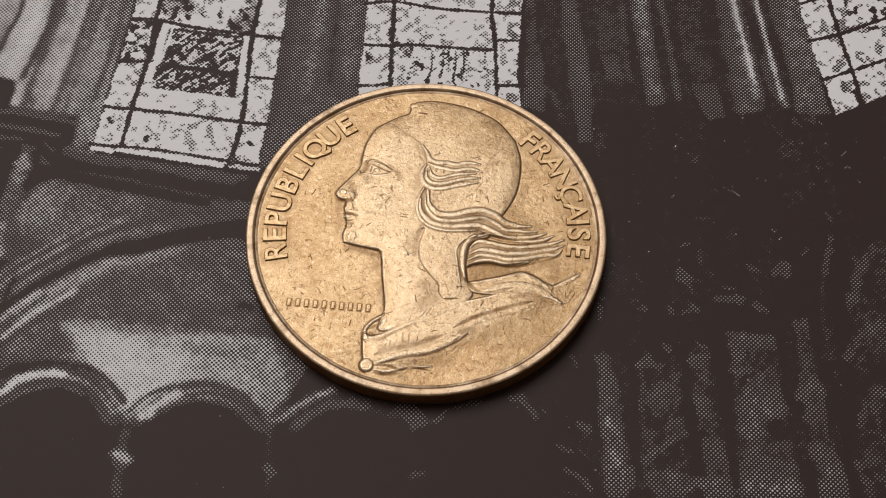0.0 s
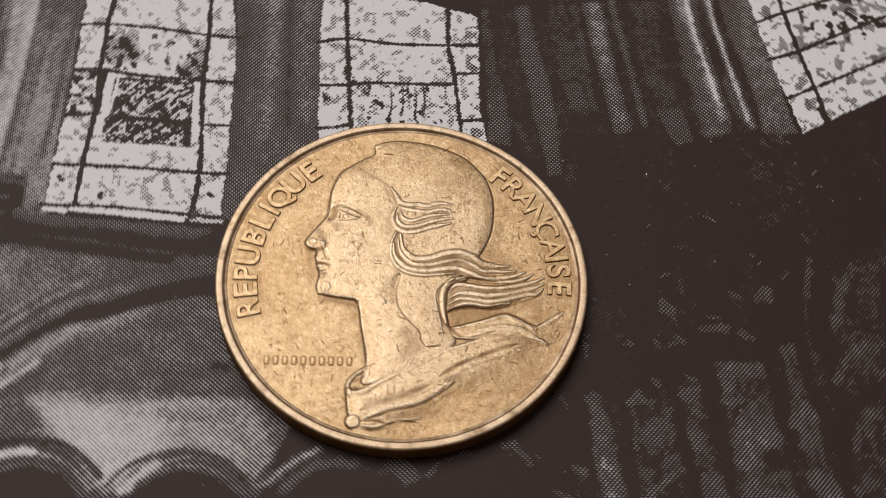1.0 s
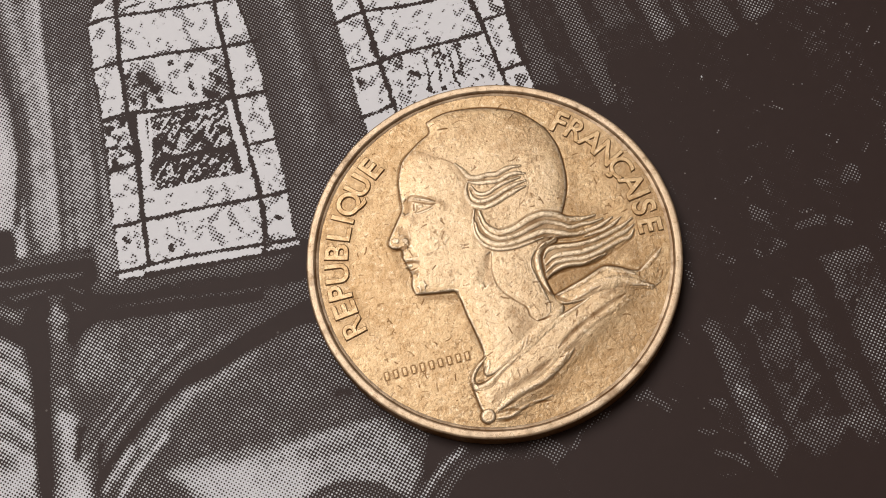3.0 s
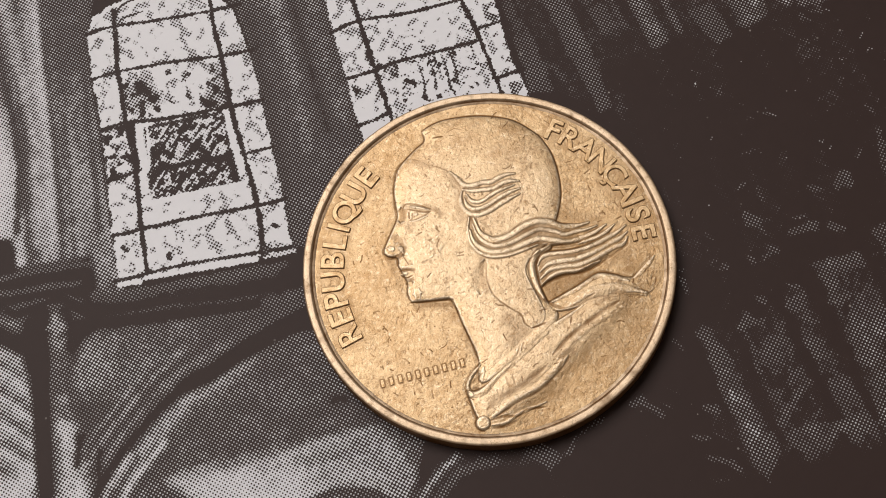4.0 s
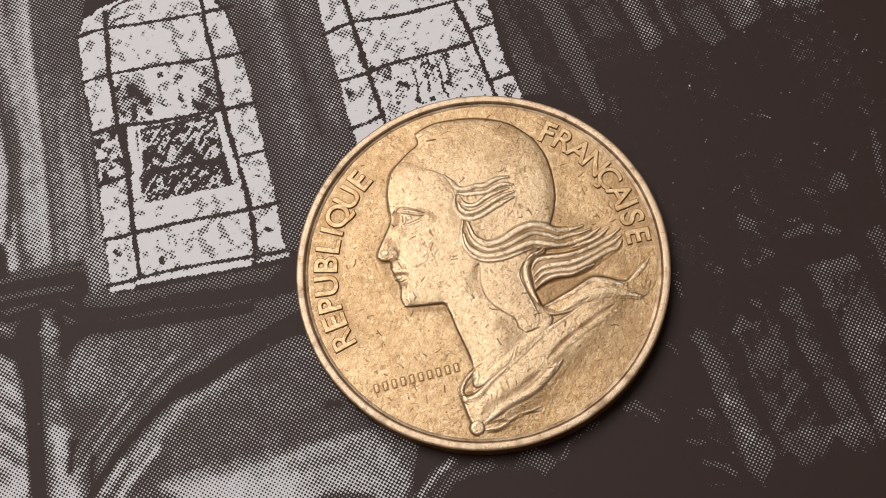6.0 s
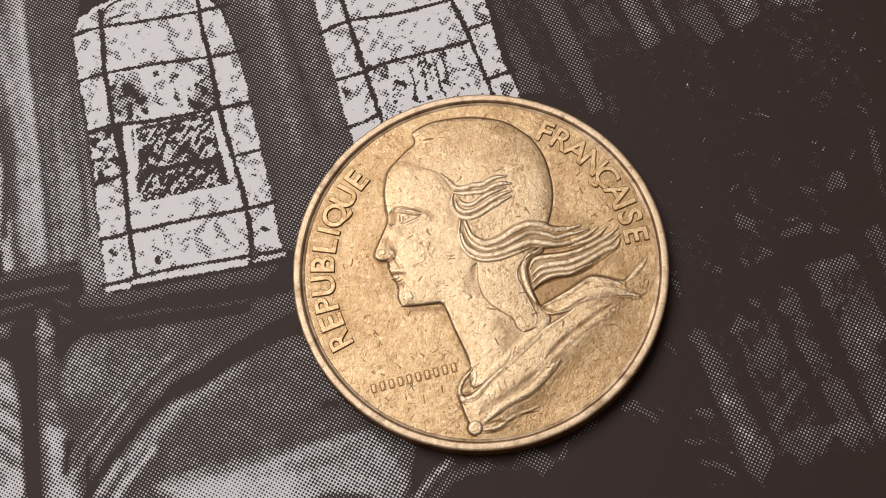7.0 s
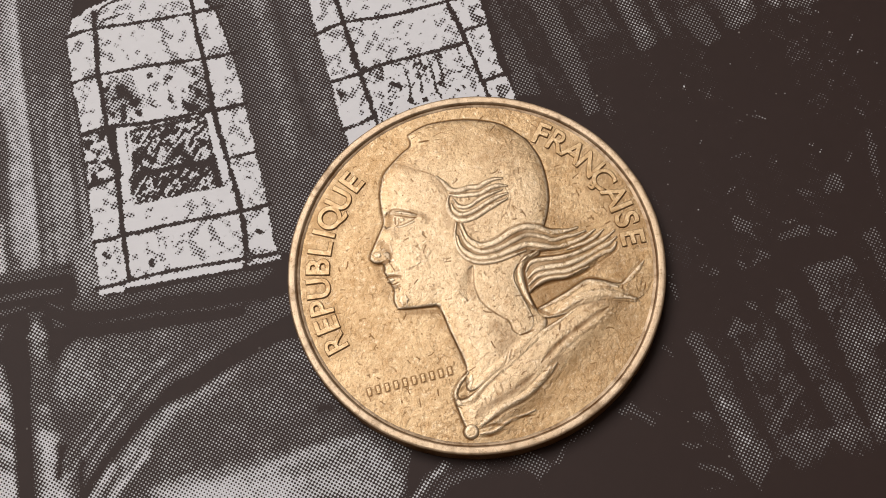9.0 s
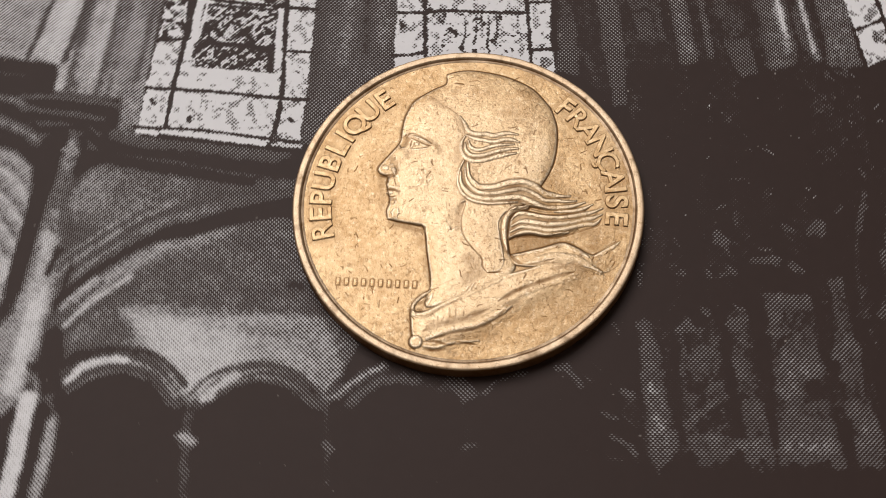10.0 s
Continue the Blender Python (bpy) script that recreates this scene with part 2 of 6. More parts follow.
def scraps(points, size, most, value, seed):
    """Slanting torn scraps of a tone inside an outline."""
    p = np.array(points, float)
    w = window_of(GX, GY, p, 0.3)
    u, v = GX[w] + GY[w], GX[w] - GY[w]
    n = 0.55 * grain(u * 0.4, v * 1.3, size, seed) + 0.45 * grain(GX[w], GY[w], size * 0.5, seed + 1)
    f = ease(n, 1 - most - 0.05, 1 - most + 0.05) * ease(depth_inside(GX[w], GY[w], p), -0.1, 0.15)
    tone[w] = tone[w] * (1 - f) + value * f


# stone beside the first window
fill([(-32.49, 34.38), (-19.99, 30.20), (-21.78, 25.61), (-22.20, 23.45), (-22.32, 20.78), (-22.44, 17.72), (-22.87, 13.55), (-23.22, 9.48), (-23.29, 5.76), (-24.88, 6.10), (-24.69, 8.63), (-26.72, 8.77), (-29.85, 9.11), (-36.19, 9.87)], 0.40, 0.20)
fill([(-32.49, 34.38), (-25.35, 31.99), (-26.37, 26.66), (-27.06, 23.22), (-27.73, 18.55), (-29.07, 9.68), (-29.85, 9.11), (-36.19, 9.87)], 0.52, 0.30)
fill([(-27.38, 32.67), (-25.43, 32.02), (-26.68, 25.84), (-28.18, 20.90), (-29.31, 21.27)], 0.36, 0.40)
fill([(-29.65, 17.00), (-28.24, 16.54), (-28.99, 9.65), (-30.90, 9.68)], 0.66, 0.25)
fill([(-25.35, 31.99), (-24.49, 31.71), (-25.07, 26.23), (-25.40, 22.23), (-25.64, 18.31), (-25.95, 14.53), (-26.69, 8.93), (-27.94, 9.16), (-27.27, 14.95), (-26.68, 20.41), (-26.30, 25.71)], 0.55, 0.15)
fill([(-25.04, 31.89), (-24.49, 31.71), (-25.23, 24.44), (-25.56, 20.05), (-25.87, 16.22), (-26.62, 10.14), (-27.27, 10.34), (-26.46, 17.71), (-25.69, 25.51)], 0.64, 0.20)
stroke([(-27.14, 24.16), (-27.43, 20.66), (-27.79, 16.83), (-28.15, 13.54), (-28.67, 9.55)], 0.58, 0.27, 0.28, 0.69)
stroke([(-24.41, 31.68), (-24.75, 27.99), (-25.24, 23.08), (-25.56, 19.17), (-25.84, 15.78), (-26.25, 12.09), (-26.64, 8.75)], 0.31, 0.25, 0.25)
fill([(-23.87, 31.50), (-19.99, 30.20), (-21.87, 25.18), (-22.21, 23.00), (-25.26, 20.40), (-24.93, 24.80)], 0.30, 0.30)
fill([(-25.28, 15.60), (-22.78, 14.80), (-23.16, 9.04), (-23.36, 5.78), (-24.79, 6.15), (-24.69, 8.63), (-26.40, 8.84)], 0.46, 0.25)
stroke([(-24.27, 21.86), (-24.83, 17.18), (-25.30, 13.05), (-25.82, 9.07)], 0.27, 0.30, 0.16)
stroke([(-22.25, 25.30), (-22.93, 20.09), (-23.37, 14.99), (-23.87, 10.09)], 0.30, 0.26, 0.18)
stroke([(-24.25, 19.63), (-24.92, 14.20), (-25.46, 8.95)], 0.34, 0.50, 0.21)
stroke([(-24.38, 26.01), (-24.80, 21.14), (-25.20, 16.43)], 0.27, 0.38, 0.16)
fill([(-38.85, 28.81), (-31.41, 29.24), (-30.72, 18.65), (-31.23, 15.96), (-31.42, 14.31), (-34.09, 12.24)], 0.52, 0.30)
fill([(-29.61, 29.34), (-32.10, 29.20), (-30.56, 18.66), (-30.94, 15.81), (-31.74, 13.33), (-32.46, 11.86), (-29.79, 12.01), (-29.04, 14.77), (-28.61, 18.77)], 0.64, 0.35)
stroke([(-31.41, 29.24), (-30.56, 18.66), (-31.06, 15.90), (-31.39, 14.15), (-31.99, 12.04)], 0.30, 0.14, 0.15)
stroke([(-30.31, 29.30), (-29.35, 18.73), (-29.68, 15.39), (-30.27, 12.45)], 0.55, 0.76, 0.35)
stroke([(-28.51, 29.41), (-28.09, 18.80), (-28.62, 14.63), (-29.30, 11.72), (-29.58, 9.67)], 0.42, 0.14, 0.18)
stroke([(-27.27, 29.48), (-26.90, 18.86), (-27.46, 14.70), (-28.00, 10.69)], 0.75, 0.56, 0.35)
fill([(-12.46, 27.62), (-3.65, 24.72), (-5.16, 11.96), (-1.76, 7.87), (-3.27, 2.52), (-11.75, 5.15), (-11.72, 7.63), (-11.50, 12.59), (-11.33, 17.48), (-11.28, 21.11), (-11.52, 23.60), (-12.17, 25.23)], 0.29, 0.25)
stroke([(-8.61, 26.35), (-8.73, 20.74), (-9.10, 11.91)], 0.9, 0.40, 0.5)
stroke([(-7.46, 25.97), (-7.60, 20.37), (-7.52, 12.72)], 0.5, 0.13, 0.3)
stroke([(-6.12, 25.53), (-6.48, 20.01), (-6.40, 13.24)], 0.8, 0.36, 0.4)
stroke([(-10.69, 22.77), (-10.87, 16.88), (-11.24, 9.59)], 0.7, 0.17, 0.4)
# shafts between the windows
fill([(5.37, 22.83), (26.73, 24.03), (27.46, 11.89), (24.82, 11.45), (20.20, 10.81), (18.64, 11.30), (16.68, 11.87), (14.29, 11.45), (11.12, 10.65), (9.54, 9.13), (8.55, 10.03), (6.16, 11.10)], 0.12, 0.40)
fill([(5.50, 22.83), (7.38, 22.94), (7.81, 15.64), (8.03, 10.48), (6.16, 11.10), (5.74, 17.56)], 0.10, 0.30)
fill([(6.17, 22.87), (6.92, 22.91), (7.13, 17.64), (7.58, 15.12), (7.79, 10.70), (6.20, 11.20), (6.27, 15.55)], 0.20, 0.18)
fill([(6.36, 15.05), (7.49, 15.12), (7.79, 10.70), (6.20, 11.20)], 0.29, 0.15)
fill([(7.64, 22.95), (8.47, 23.00), (8.69, 17.73), (8.88, 13.20), (8.16, 13.16), (7.87, 17.68)], 0.15, 0.20)
fill([(7.76, 13.14), (8.73, 12.70), (9.34, 10.07), (8.55, 10.03)], 0.18, 0.20)
fill([(8.73, 23.02), (9.69, 23.07), (10.08, 18.84), (10.77, 15.80), (10.96, 11.60), (9.69, 11.87), (9.27, 15.72), (8.92, 18.78)], 0.33, 0.18)
fill([(9.64, 13.24), (10.96, 12.82), (11.11, 8.37), (10.09, 8.31)], 0.29, 0.15)
fill([(11.08, 23.15), (12.34, 23.22), (13.11, 17.97), (13.33, 13.35), (12.25, 13.39), (11.54, 15.84), (11.23, 18.39)], 0.18, 0.20)
fill([(11.78, 15.96), (13.08, 16.03), (13.22, 13.94), (12.09, 13.87)], 0.26, 0.20)
fill([(12.76, 23.24), (13.18, 23.27), (13.66, 16.72), (14.01, 13.48), (13.45, 13.45), (13.18, 16.95)], 0.25, 0.18)
fill([(13.72, 23.30), (15.03, 23.37), (15.40, 18.10), (15.71, 15.57), (16.13, 11.94), (15.01, 11.73), (14.64, 15.01), (14.15, 18.81)], 0.42, 0.18)
fill([(14.02, 23.31), (14.86, 23.36), (15.16, 18.09), (14.83, 18.07)], 0.48, 0.15)
stroke([(15.83, 23.42), (16.06, 21.28), (16.37, 18.93), (16.74, 16.13), (16.98, 13.65), (17.17, 12.29)], 0.42, 0.36, 0.10, 0.33)
fill([(17.05, 23.49), (19.06, 23.60), (19.27, 16.78), (19.87, 13.81), (20.37, 11.01), (19.17, 10.66), (18.59, 11.88), (18.04, 14.20), (17.48, 16.68)], 0.18, 0.20)
fill([(18.26, 13.72), (19.79, 13.81), (20.37, 11.01), (19.17, 10.66), (18.59, 11.88)], 0.29, 0.15)
fill([(19.91, 23.65), (20.66, 23.69), (21.31, 16.90), (21.75, 11.67), (21.10, 11.44), (20.85, 15.86), (20.43, 18.90)], 0.25, 0.18)
fill([(20.58, 23.69), (21.50, 23.74), (22.06, 17.19), (22.55, 14.45), (22.87, 11.83), (21.34, 11.35), (21.37, 14.89), (21.27, 17.66)], 0.42, 0.18)
stroke([(20.83, 23.70), (21.23, 21.57), (21.64, 18.45), (22.07, 15.93), (22.44, 13.95)], 0.47, 0.74, 0.12, 0.33)
fill([(23.17, 16.75), (23.90, 15.53), (24.95, 12.23), (24.46, 11.91), (23.40, 14.01)], 0.27, 0.15)
stroke([(22.85, 23.81), (23.06, 21.68), (23.48, 19.07), (23.82, 16.78), (24.29, 14.05), (24.68, 12.22)], 0.43, 0.60, 0.10, 0.35)
fill([(23.78, 23.87), (26.22, 24.00), (26.73, 19.78), (27.18, 17.22), (27.30, 14.72), (27.77, 11.81), (26.56, 11.45), (25.40, 11.87), (25.33, 14.11), (25.03, 16.60), (24.47, 19.13)], 0.40, 0.18)
fill([(23.78, 23.87), (25.04, 23.94), (25.17, 18.65), (24.55, 19.13)], 0.30, 0.20)
fill([(25.53, 11.44), (26.93, 11.18), (26.80, 10.51), (25.88, 10.84)], 0.20, 0.15)
fill([(24.73, 11.25), (25.04, 11.27), (25.36, 10.24), (25.05, 10.31)], 0.27, 0.18)
# first window
stroke([(-22.12, 24.62), (-22.13, 21.40), (-22.32, 17.34), (-22.67, 13.18), (-22.85, 10.28)], 0.4, 0.16, 0.2)
fill([(-23.31, 6.08), (-23.08, 9.51), (-22.70, 13.41), (-22.31, 17.42), (-22.21, 21.43), (-21.97, 24.95), (-21.20, 26.19), (-19.66, 26.73), (-17.52, 27.13), (-14.34, 26.56), (-12.43, 24.98), (-11.67, 23.46), (-11.34, 19.98), (-11.33, 17.48), (-11.50, 12.59), (-11.61, 8.86), (-11.91, 4.80)], 1.12, 0.07)
flecks([(-23.31, 6.08), (-23.08, 9.51), (-22.70, 13.41), (-22.31, 17.42), (-22.21, 21.43), (-21.97, 24.95), (-19.66, 26.73), (-14.34, 26.56), (-11.67, 23.46), (-11.34, 19.98), (-11.33, 17.48), (-11.50, 12.59), (-11.61, 8.86), (-11.91, 4.80)], 0.48, 0.42, 0.55, 11)
fill([(-19.58, 16.73), (-13.89, 16.24), (-14.10, 10.70), (-20.11, 11.19)], 0.10, 0.10)
scraps([(-19.39, 16.47), (-14.05, 16.06), (-14.40, 12.80), (-15.63, 12.95), (-17.89, 13.23), (-19.79, 13.41)], 0.36, 0.47, 0.82, 14)
scraps([(-20.03, 13.30), (-17.68, 13.02), (-14.62, 12.62), (-14.46, 10.86), (-16.86, 10.87), (-20.22, 11.35)], 0.32, 0.43, 0.8, 15)
stroke([(-20.49, 13.66), (-17.25, 13.20), (-13.60, 12.82)], 0.22, 0.08, 0.08)
flecks([(-20.10, 13.67), (-14.09, 12.41), (-14.32, 10.56), (-20.20, 11.13)], 0.5, 0.20, 0.08, 19)
fill([(-20.30, 20.27), (-18.25, 20.06), (-17.73, 17.96), (-19.62, 17.90), (-20.53, 17.96)], 0.42, 0.35, False, 0.2)
fill([(-15.56, 16.96), (-14.94, 17.96), (-13.08, 19.76), (-13.37, 16.43)], 0.40, 0.35, False, 0.2)
flecks([(-20.43, 20.40), (-17.97, 20.06), (-18.17, 17.21), (-20.39, 17.48)], 0.4, 0.50, 0.10, 16)
flecks([(-15.24, 18.74), (-13.18, 18.98), (-13.38, 16.35), (-15.47, 16.80)], 0.4, 0.50, 0.10, 17)
flecks([(-20.31, 21.04), (-12.99, 19.82), (-13.57, 16.41), (-20.39, 17.48)], 0.5, 0.22, 0.15, 18)
stroke([(-19.54, 13.92), (-18.69, 14.74), (-18.27, 13.95)], 0.35, 0.05, 0.2)
stroke([(-17.12, 13.80), (-16.27, 14.10), (-15.67, 12.91)], 0.5, 0.04, 0.3)
stroke([(-20.35, 16.89), (-19.34, 16.74), (-19.84, 13.58), (-20.55, 13.55)], 0.25, 1.1, 0.08)
stroke([(-19.95, 16.67), (-19.99, 15.15), (-20.04, 13.56)], 0.55, 1.1, 0.06)
stroke([(-13.85, 16.05), (-13.88, 13.86), (-13.86, 12.56)], 0.45, 1.1, 0.06)
stroke([(-13.91, 16.16), (-13.84, 14.73), (-13.99, 13.38)], 0.35, 1.1, 0.06)
stroke([(-19.76, 26.20), (-20.14, 23.51), (-20.40, 21.39), (-20.61, 17.55), (-20.69, 13.64), (-21.17, 9.42), (-21.38, 6.01)], 0.33, 0.04, 0.06)
stroke([(-20.30, 17.14), (-20.58, 13.60)], 0.42, 0.05, 0.06)
stroke([(-12.95, 26.34), (-13.24, 22.67), (-13.23, 20.36), (-13.46, 16.37), (-13.40, 12.84), (-13.35, 8.73), (-13.80, 4.89)], 0.33, 0.04, 0.06)
stroke([(-21.97, 24.95), (-20.01, 24.96), (-16.45, 24.41), (-13.06, 24.01), (-11.03, 23.91)], 0.26, 0.06, 0.06)
stroke([(-20.01, 24.96), (-19.44, 26.19), (-18.24, 26.65), (-15.62, 26.36)], 0.20, 0.10, 0.06)
stroke([(-20.12, 24.44), (-19.32, 25.35), (-17.86, 25.48)], 0.16, 0.2, 0.06)
stroke([(-22.22, 21.34), (-20.40, 21.39), (-16.78, 20.95), (-13.23, 20.36), (-11.10, 20.13)], 0.26, 0.05, 0.06)
stroke([(-22.32, 17.34), (-20.52, 17.39), (-18.05, 16.86), (-13.46, 16.37), (-11.23, 16.19)], 0.28, 0.05, 0.06)
stroke([(-22.70, 13.41), (-20.69, 13.64)], 0.22, 0.06, 0.06)
stroke([(-13.45, 12.64), (-11.42, 12.56)], 0.22, 0.06, 0.06)
stroke([(-23.08, 9.51), (-21.17, 9.42), (-17.35, 9.18), (-13.35, 8.73), (-11.43, 8.67)], 0.27, 0.05, 0.06)
stroke([(-23.52, 6.35), (-21.83, 6.24), (-19.92, 6.22), (-17.31, 5.94), (-14.33, 5.55), (-11.93, 5.21)], 0.24, 0.05, 0.05)
stroke([(-13.53, 5.71), (-13.47, 4.67), (-12.74, 4.23)], 0.35, 0.2, 0.1)
flecks([(-22.32, 17.34), (-20.65, 17.34), (-20.69, 13.64), (-22.70, 13.41)], 0.5, 0.42, 0.08, 21)
flecks([(-13.13, 12.32), (-11.45, 12.44), (-11.57, 9.05), (-13.33, 8.98)], 0.45, 0.30, 0.08, 23)
stroke([(-19.80, 7.16), (-19.72, 6.81)], 0.35, 0.05, 0.08)
stroke([(-12.66, 7.09), (-12.41, 6.85)], 0.30, 0.05, 0.08)
stroke([(-22.59, 8.53), (-22.42, 8.22)], 0.28, 0.05, 0.08)
stroke([(-18.08, 5.89), (-16.76, 5.81)], 0.12, 0.5, 0.06)
# second window
fill([(-5.06, 25.66), (-5.36, 19.64), (-5.40, 16.02), (-5.47, 12.72), (-5.35, 9.01), (5.35, 5.63), (5.97, 11.48), (5.68, 13.80), (5.76, 16.04), (5.91, 22.05)], 1.12, 0.07)
flecks([(-5.06, 25.66), (-5.36, 19.64), (-5.40, 16.02), (-5.47, 12.72), (6.19, 8.35), (5.97, 11.48), (5.68, 13.80), (5.76, 16.04), (5.91, 22.05)], 0.48, 0.42, 0.55, 25)
stroke([(-3.57, 25.17), (-3.44, 19.85), (-3.25, 12.45), (-3.20, 10.04)], 0.32, 0.04, 0.06)
stroke([(3.85, 22.73), (3.73, 19.46), (4.02, 16.97), (4.17, 14.74), (4.29, 12.46), (4.41, 10.22)], 0.32, 0.04, 0.06)
stroke([(-5.54, 19.71), (-3.39, 20.02), (-0.11, 19.55), (4.32, 19.41), (5.96, 19.43)], 0.26, 0.05, 0.06)
stroke([(-5.43, 15.94), (-3.58, 15.97), (-1.85, 16.14), (1.33, 16.02), (4.21, 15.99)], 0.26, 0.05, 0.06)
stroke([(3.99, 16.88), (6.03, 16.95)], 0.22, 0.06, 0.06)
stroke([(4.09, 12.88), (6.42, 12.93)], 0.25, 0.05, 0.06)
stroke([(-5.50, 23.90), (-3.39, 23.78)], 0.25, 0.05, 0.06)
flecks([(-3.50, 15.95), (4.10, 15.89), (4.29, 12.46), (-3.16, 11.33)], 0.45, 0.30, 0.10, 27)
for shift in (0.0, 0.8, 1.7, 2.3):
    stroke([(x + shift, y) for x, y in [(-0.45, 15.69), (-0.40, 14.41), (-0.54, 13.35)]], 0.16, 0.12, 0.08)
flecks([(2.79, 21.18), (4.79, 20.99), (4.53, 17.35), (2.44, 17.11)], 0.45, 0.22, 0.15, 28)
fill([(-5.29, 15.54), (-4.51, 14.84), (-5.19, 14.39)], 0.06, 0.1)
flecks([(-3.77, 17.98), (-2.93, 16.58), (-2.42, 15.51), (-3.58, 15.66)], 0.4, 0.5, 0.08, 29)
stroke([(-5.58, 12.31), (-4.45, 12.39), (-3.19, 12.65)], 0.3, 0.08, 0.1)
# pale strips beside the dark panel
stroke([(-19.82, 16.54), (-19.94, 15.00), (-19.99, 13.63)], 0.42, 1.1, 0.06)
stroke([(-20.12, 11.11), (-16.99, 10.84), (-13.94, 10.52)], 0.40, 1.12, 0.08)
# third window
fill([(28.15, 11.68), (27.30, 15.71), (26.31, 21.33), (25.79, 25.62), (39.28, 30.32), (37.43, 16.28), (31.83, 13.59)], 1.12, 0.07)
flecks([(28.15, 11.68), (27.30, 15.71), (26.31, 21.33), (25.79, 25.62), (39.28, 30.32), (37.43, 16.28), (31.83, 13.59)], 0.55, 0.42, 0.55, 31)
stroke([(28.08, 25.20), (28.54, 21.72), (29.07, 18.35), (29.63, 15.59), (30.12, 12.42)], 0.30, 0.05, 0.06)
stroke([(26.19, 21.43), (28.68, 22.42), (32.57, 23.82), (38.76, 26.36)], 0.26, 0.05, 0.06)
stroke([(26.76, 18.07), (29.11, 18.87), (32.21, 20.34), (38.33, 23.07)], 0.26, 0.05, 0.06)
stroke([(27.41, 14.62), (29.63, 15.59), (31.82, 16.57), (37.84, 19.36)], 0.26, 0.05, 0.06)
stroke([(29.72, 13.62), (30.18, 12.18)], 0.5, 0.05, 0.12)
flecks([(29.58, 23.11), (38.83, 26.91), (38.04, 20.93), (29.61, 18.90)], 0.6, 0.36, 0.12, 33)
# ledge under the windows and the dark behind the coin
fill([(-41.89, 12.44), (-33.47, 11.91), (-29.88, 11.42), (-29.67, 11.06), (-29.36, 8.89), (-24.86, 8.32), (-24.82, 6.14), (-23.40, 6.03), (-10.30, 4.83), (-8.00, 4.81), (-8.98, 1.06), (-11.60, 2.67), (-20.48, 3.60), (-27.12, 4.44), (-34.22, 7.22), (-42.44, 8.13)], 0.0, 0.15)
stroke([(-29.28, 11.33), (-29.43, 9.47)], 0.62, 0.62, 0.1)
stroke([(-21.57, 5.99), (-20.01, 5.80), (-17.03, 5.44), (-14.37, 5.07)], 0.30, 1.1, 0.07)
stroke([(-23.32, 6.01), (-21.91, 5.81)], 0.28, 1.1, 0.07)
stroke([(-13.69, 5.02), (-12.75, 4.97), (-11.73, 4.90)], 0.26, 0.8, 0.1)
stroke([(-24.94, 5.97), (-23.21, 5.69)], 0.3, 0.55, 0.15)
stroke([(-31.88, 8.8), (-30.28, 8.75), (-28.28, 8.66), (-26.23, 8.3), (-24.68, 8.0)], 0.4, 0.284, 0.25)
stroke([(-31.64, 7.67), (-30.04, 7.57), (-28.01, 7.3), (-25.89, 6.9)], 0.34, 0.284, 0.25)
stroke([(-31.05, 6.75), (-29.86, 6.68), (-28.44, 6.47)], 0.3, 0.23, 0.25)
stroke([(-28.21, 5.88), (-27.27, 5.88)], 0.3, 0.23, 0.25)
stroke([(-26.9, 6.42), (-25.87, 5.73)], 0.3, 0.23, 0.25)
stroke([(-26.72, 4.67), (-25.92, 4.53)], 0.3, 0.203, 0.25)
stroke([(-29.66, 5.71), (-28.83, 5.47)], 0.3, 0.189, 0.25)
stroke([(-25.13, 5.49), (-22.89, 4.97), (-19.76, 4.82), (-16.61, 4.44), (-13.09, 4.04)], 0.42, 0.27, 0.25)
stroke([(-25.14, 5.88), (-22.03, 5.24), (-20.18, 5.0), (-16.46, 4.62), (-12.56, 4.18)], 0.5, 0.297, 0.25)
stroke([(-23.97, 5.03), (-21.33, 4.62)], 0.25, 0.203, 0.25)
stroke([(-24.53, 4.16), (-21.58, 3.78), (-20.46, 3.67), (-16.15, 2.67), (-14.96, 2.58)], 0.22, 0.216, 0.25)
stroke([(-14.43, 1.94), (-13.11, 1.93), (-11.94, 2.05)], 0.7, 0.27, 0.25)
stroke([(-20.34, 4.28), (-15.89, 3.79)], 0.25, 0.162, 0.25)
stroke([(-34.98, 8.79), (-32.51, 8.5), (-31.62, 7.92)], 0.5, 0.405, 0.25)
stroke([(-35.32, 10.88), (-32.0, 10.47)], 0.3, 0.203, 0.25)
stroke([(-29.89, 8.88), (-27.69, 8.47), (-26.19, 8.33), (-24.81, 8.01)], 0.32, 0.25, 0.15)
stroke([(-31.57, 7.95), (-30.11, 7.65), (-27.89, 7.36), (-25.85, 6.96)], 0.31, 0.25, 0.15)
stroke([(-26.60, 6.16), (-25.97, 5.52)], 0.25, 0.22, 0.15)
stroke([(-28.23, 5.94), (-27.20, 5.78)], 0.31, 0.26, 0.15)
stroke([(-30.33, 6.36), (-29.63, 6.54)], 0.32, 0.24, 0.15)
stroke([(-29.94, 5.64), (-29.37, 5.43)], 0.26, 0.24, 0.15)
stroke([(-28.93, 6.60), (-28.20, 6.49)], 0.27, 0.20, 0.15)
stroke([(-26.78, 5.25), (-26.15, 4.58)], 0.29, 0.22, 0.15)
stroke([(-25.13, 5.61), (-23.05, 5.09), (-19.73, 4.73), (-16.46, 4.19), (-13.19, 3.64)], 0.35, 0.21, 0.15)
stroke([(-24.72, 4.26), (-22.92, 3.86), (-20.76, 3.46), (-18.60, 3.03)], 0.19, 0.18, 0.11)
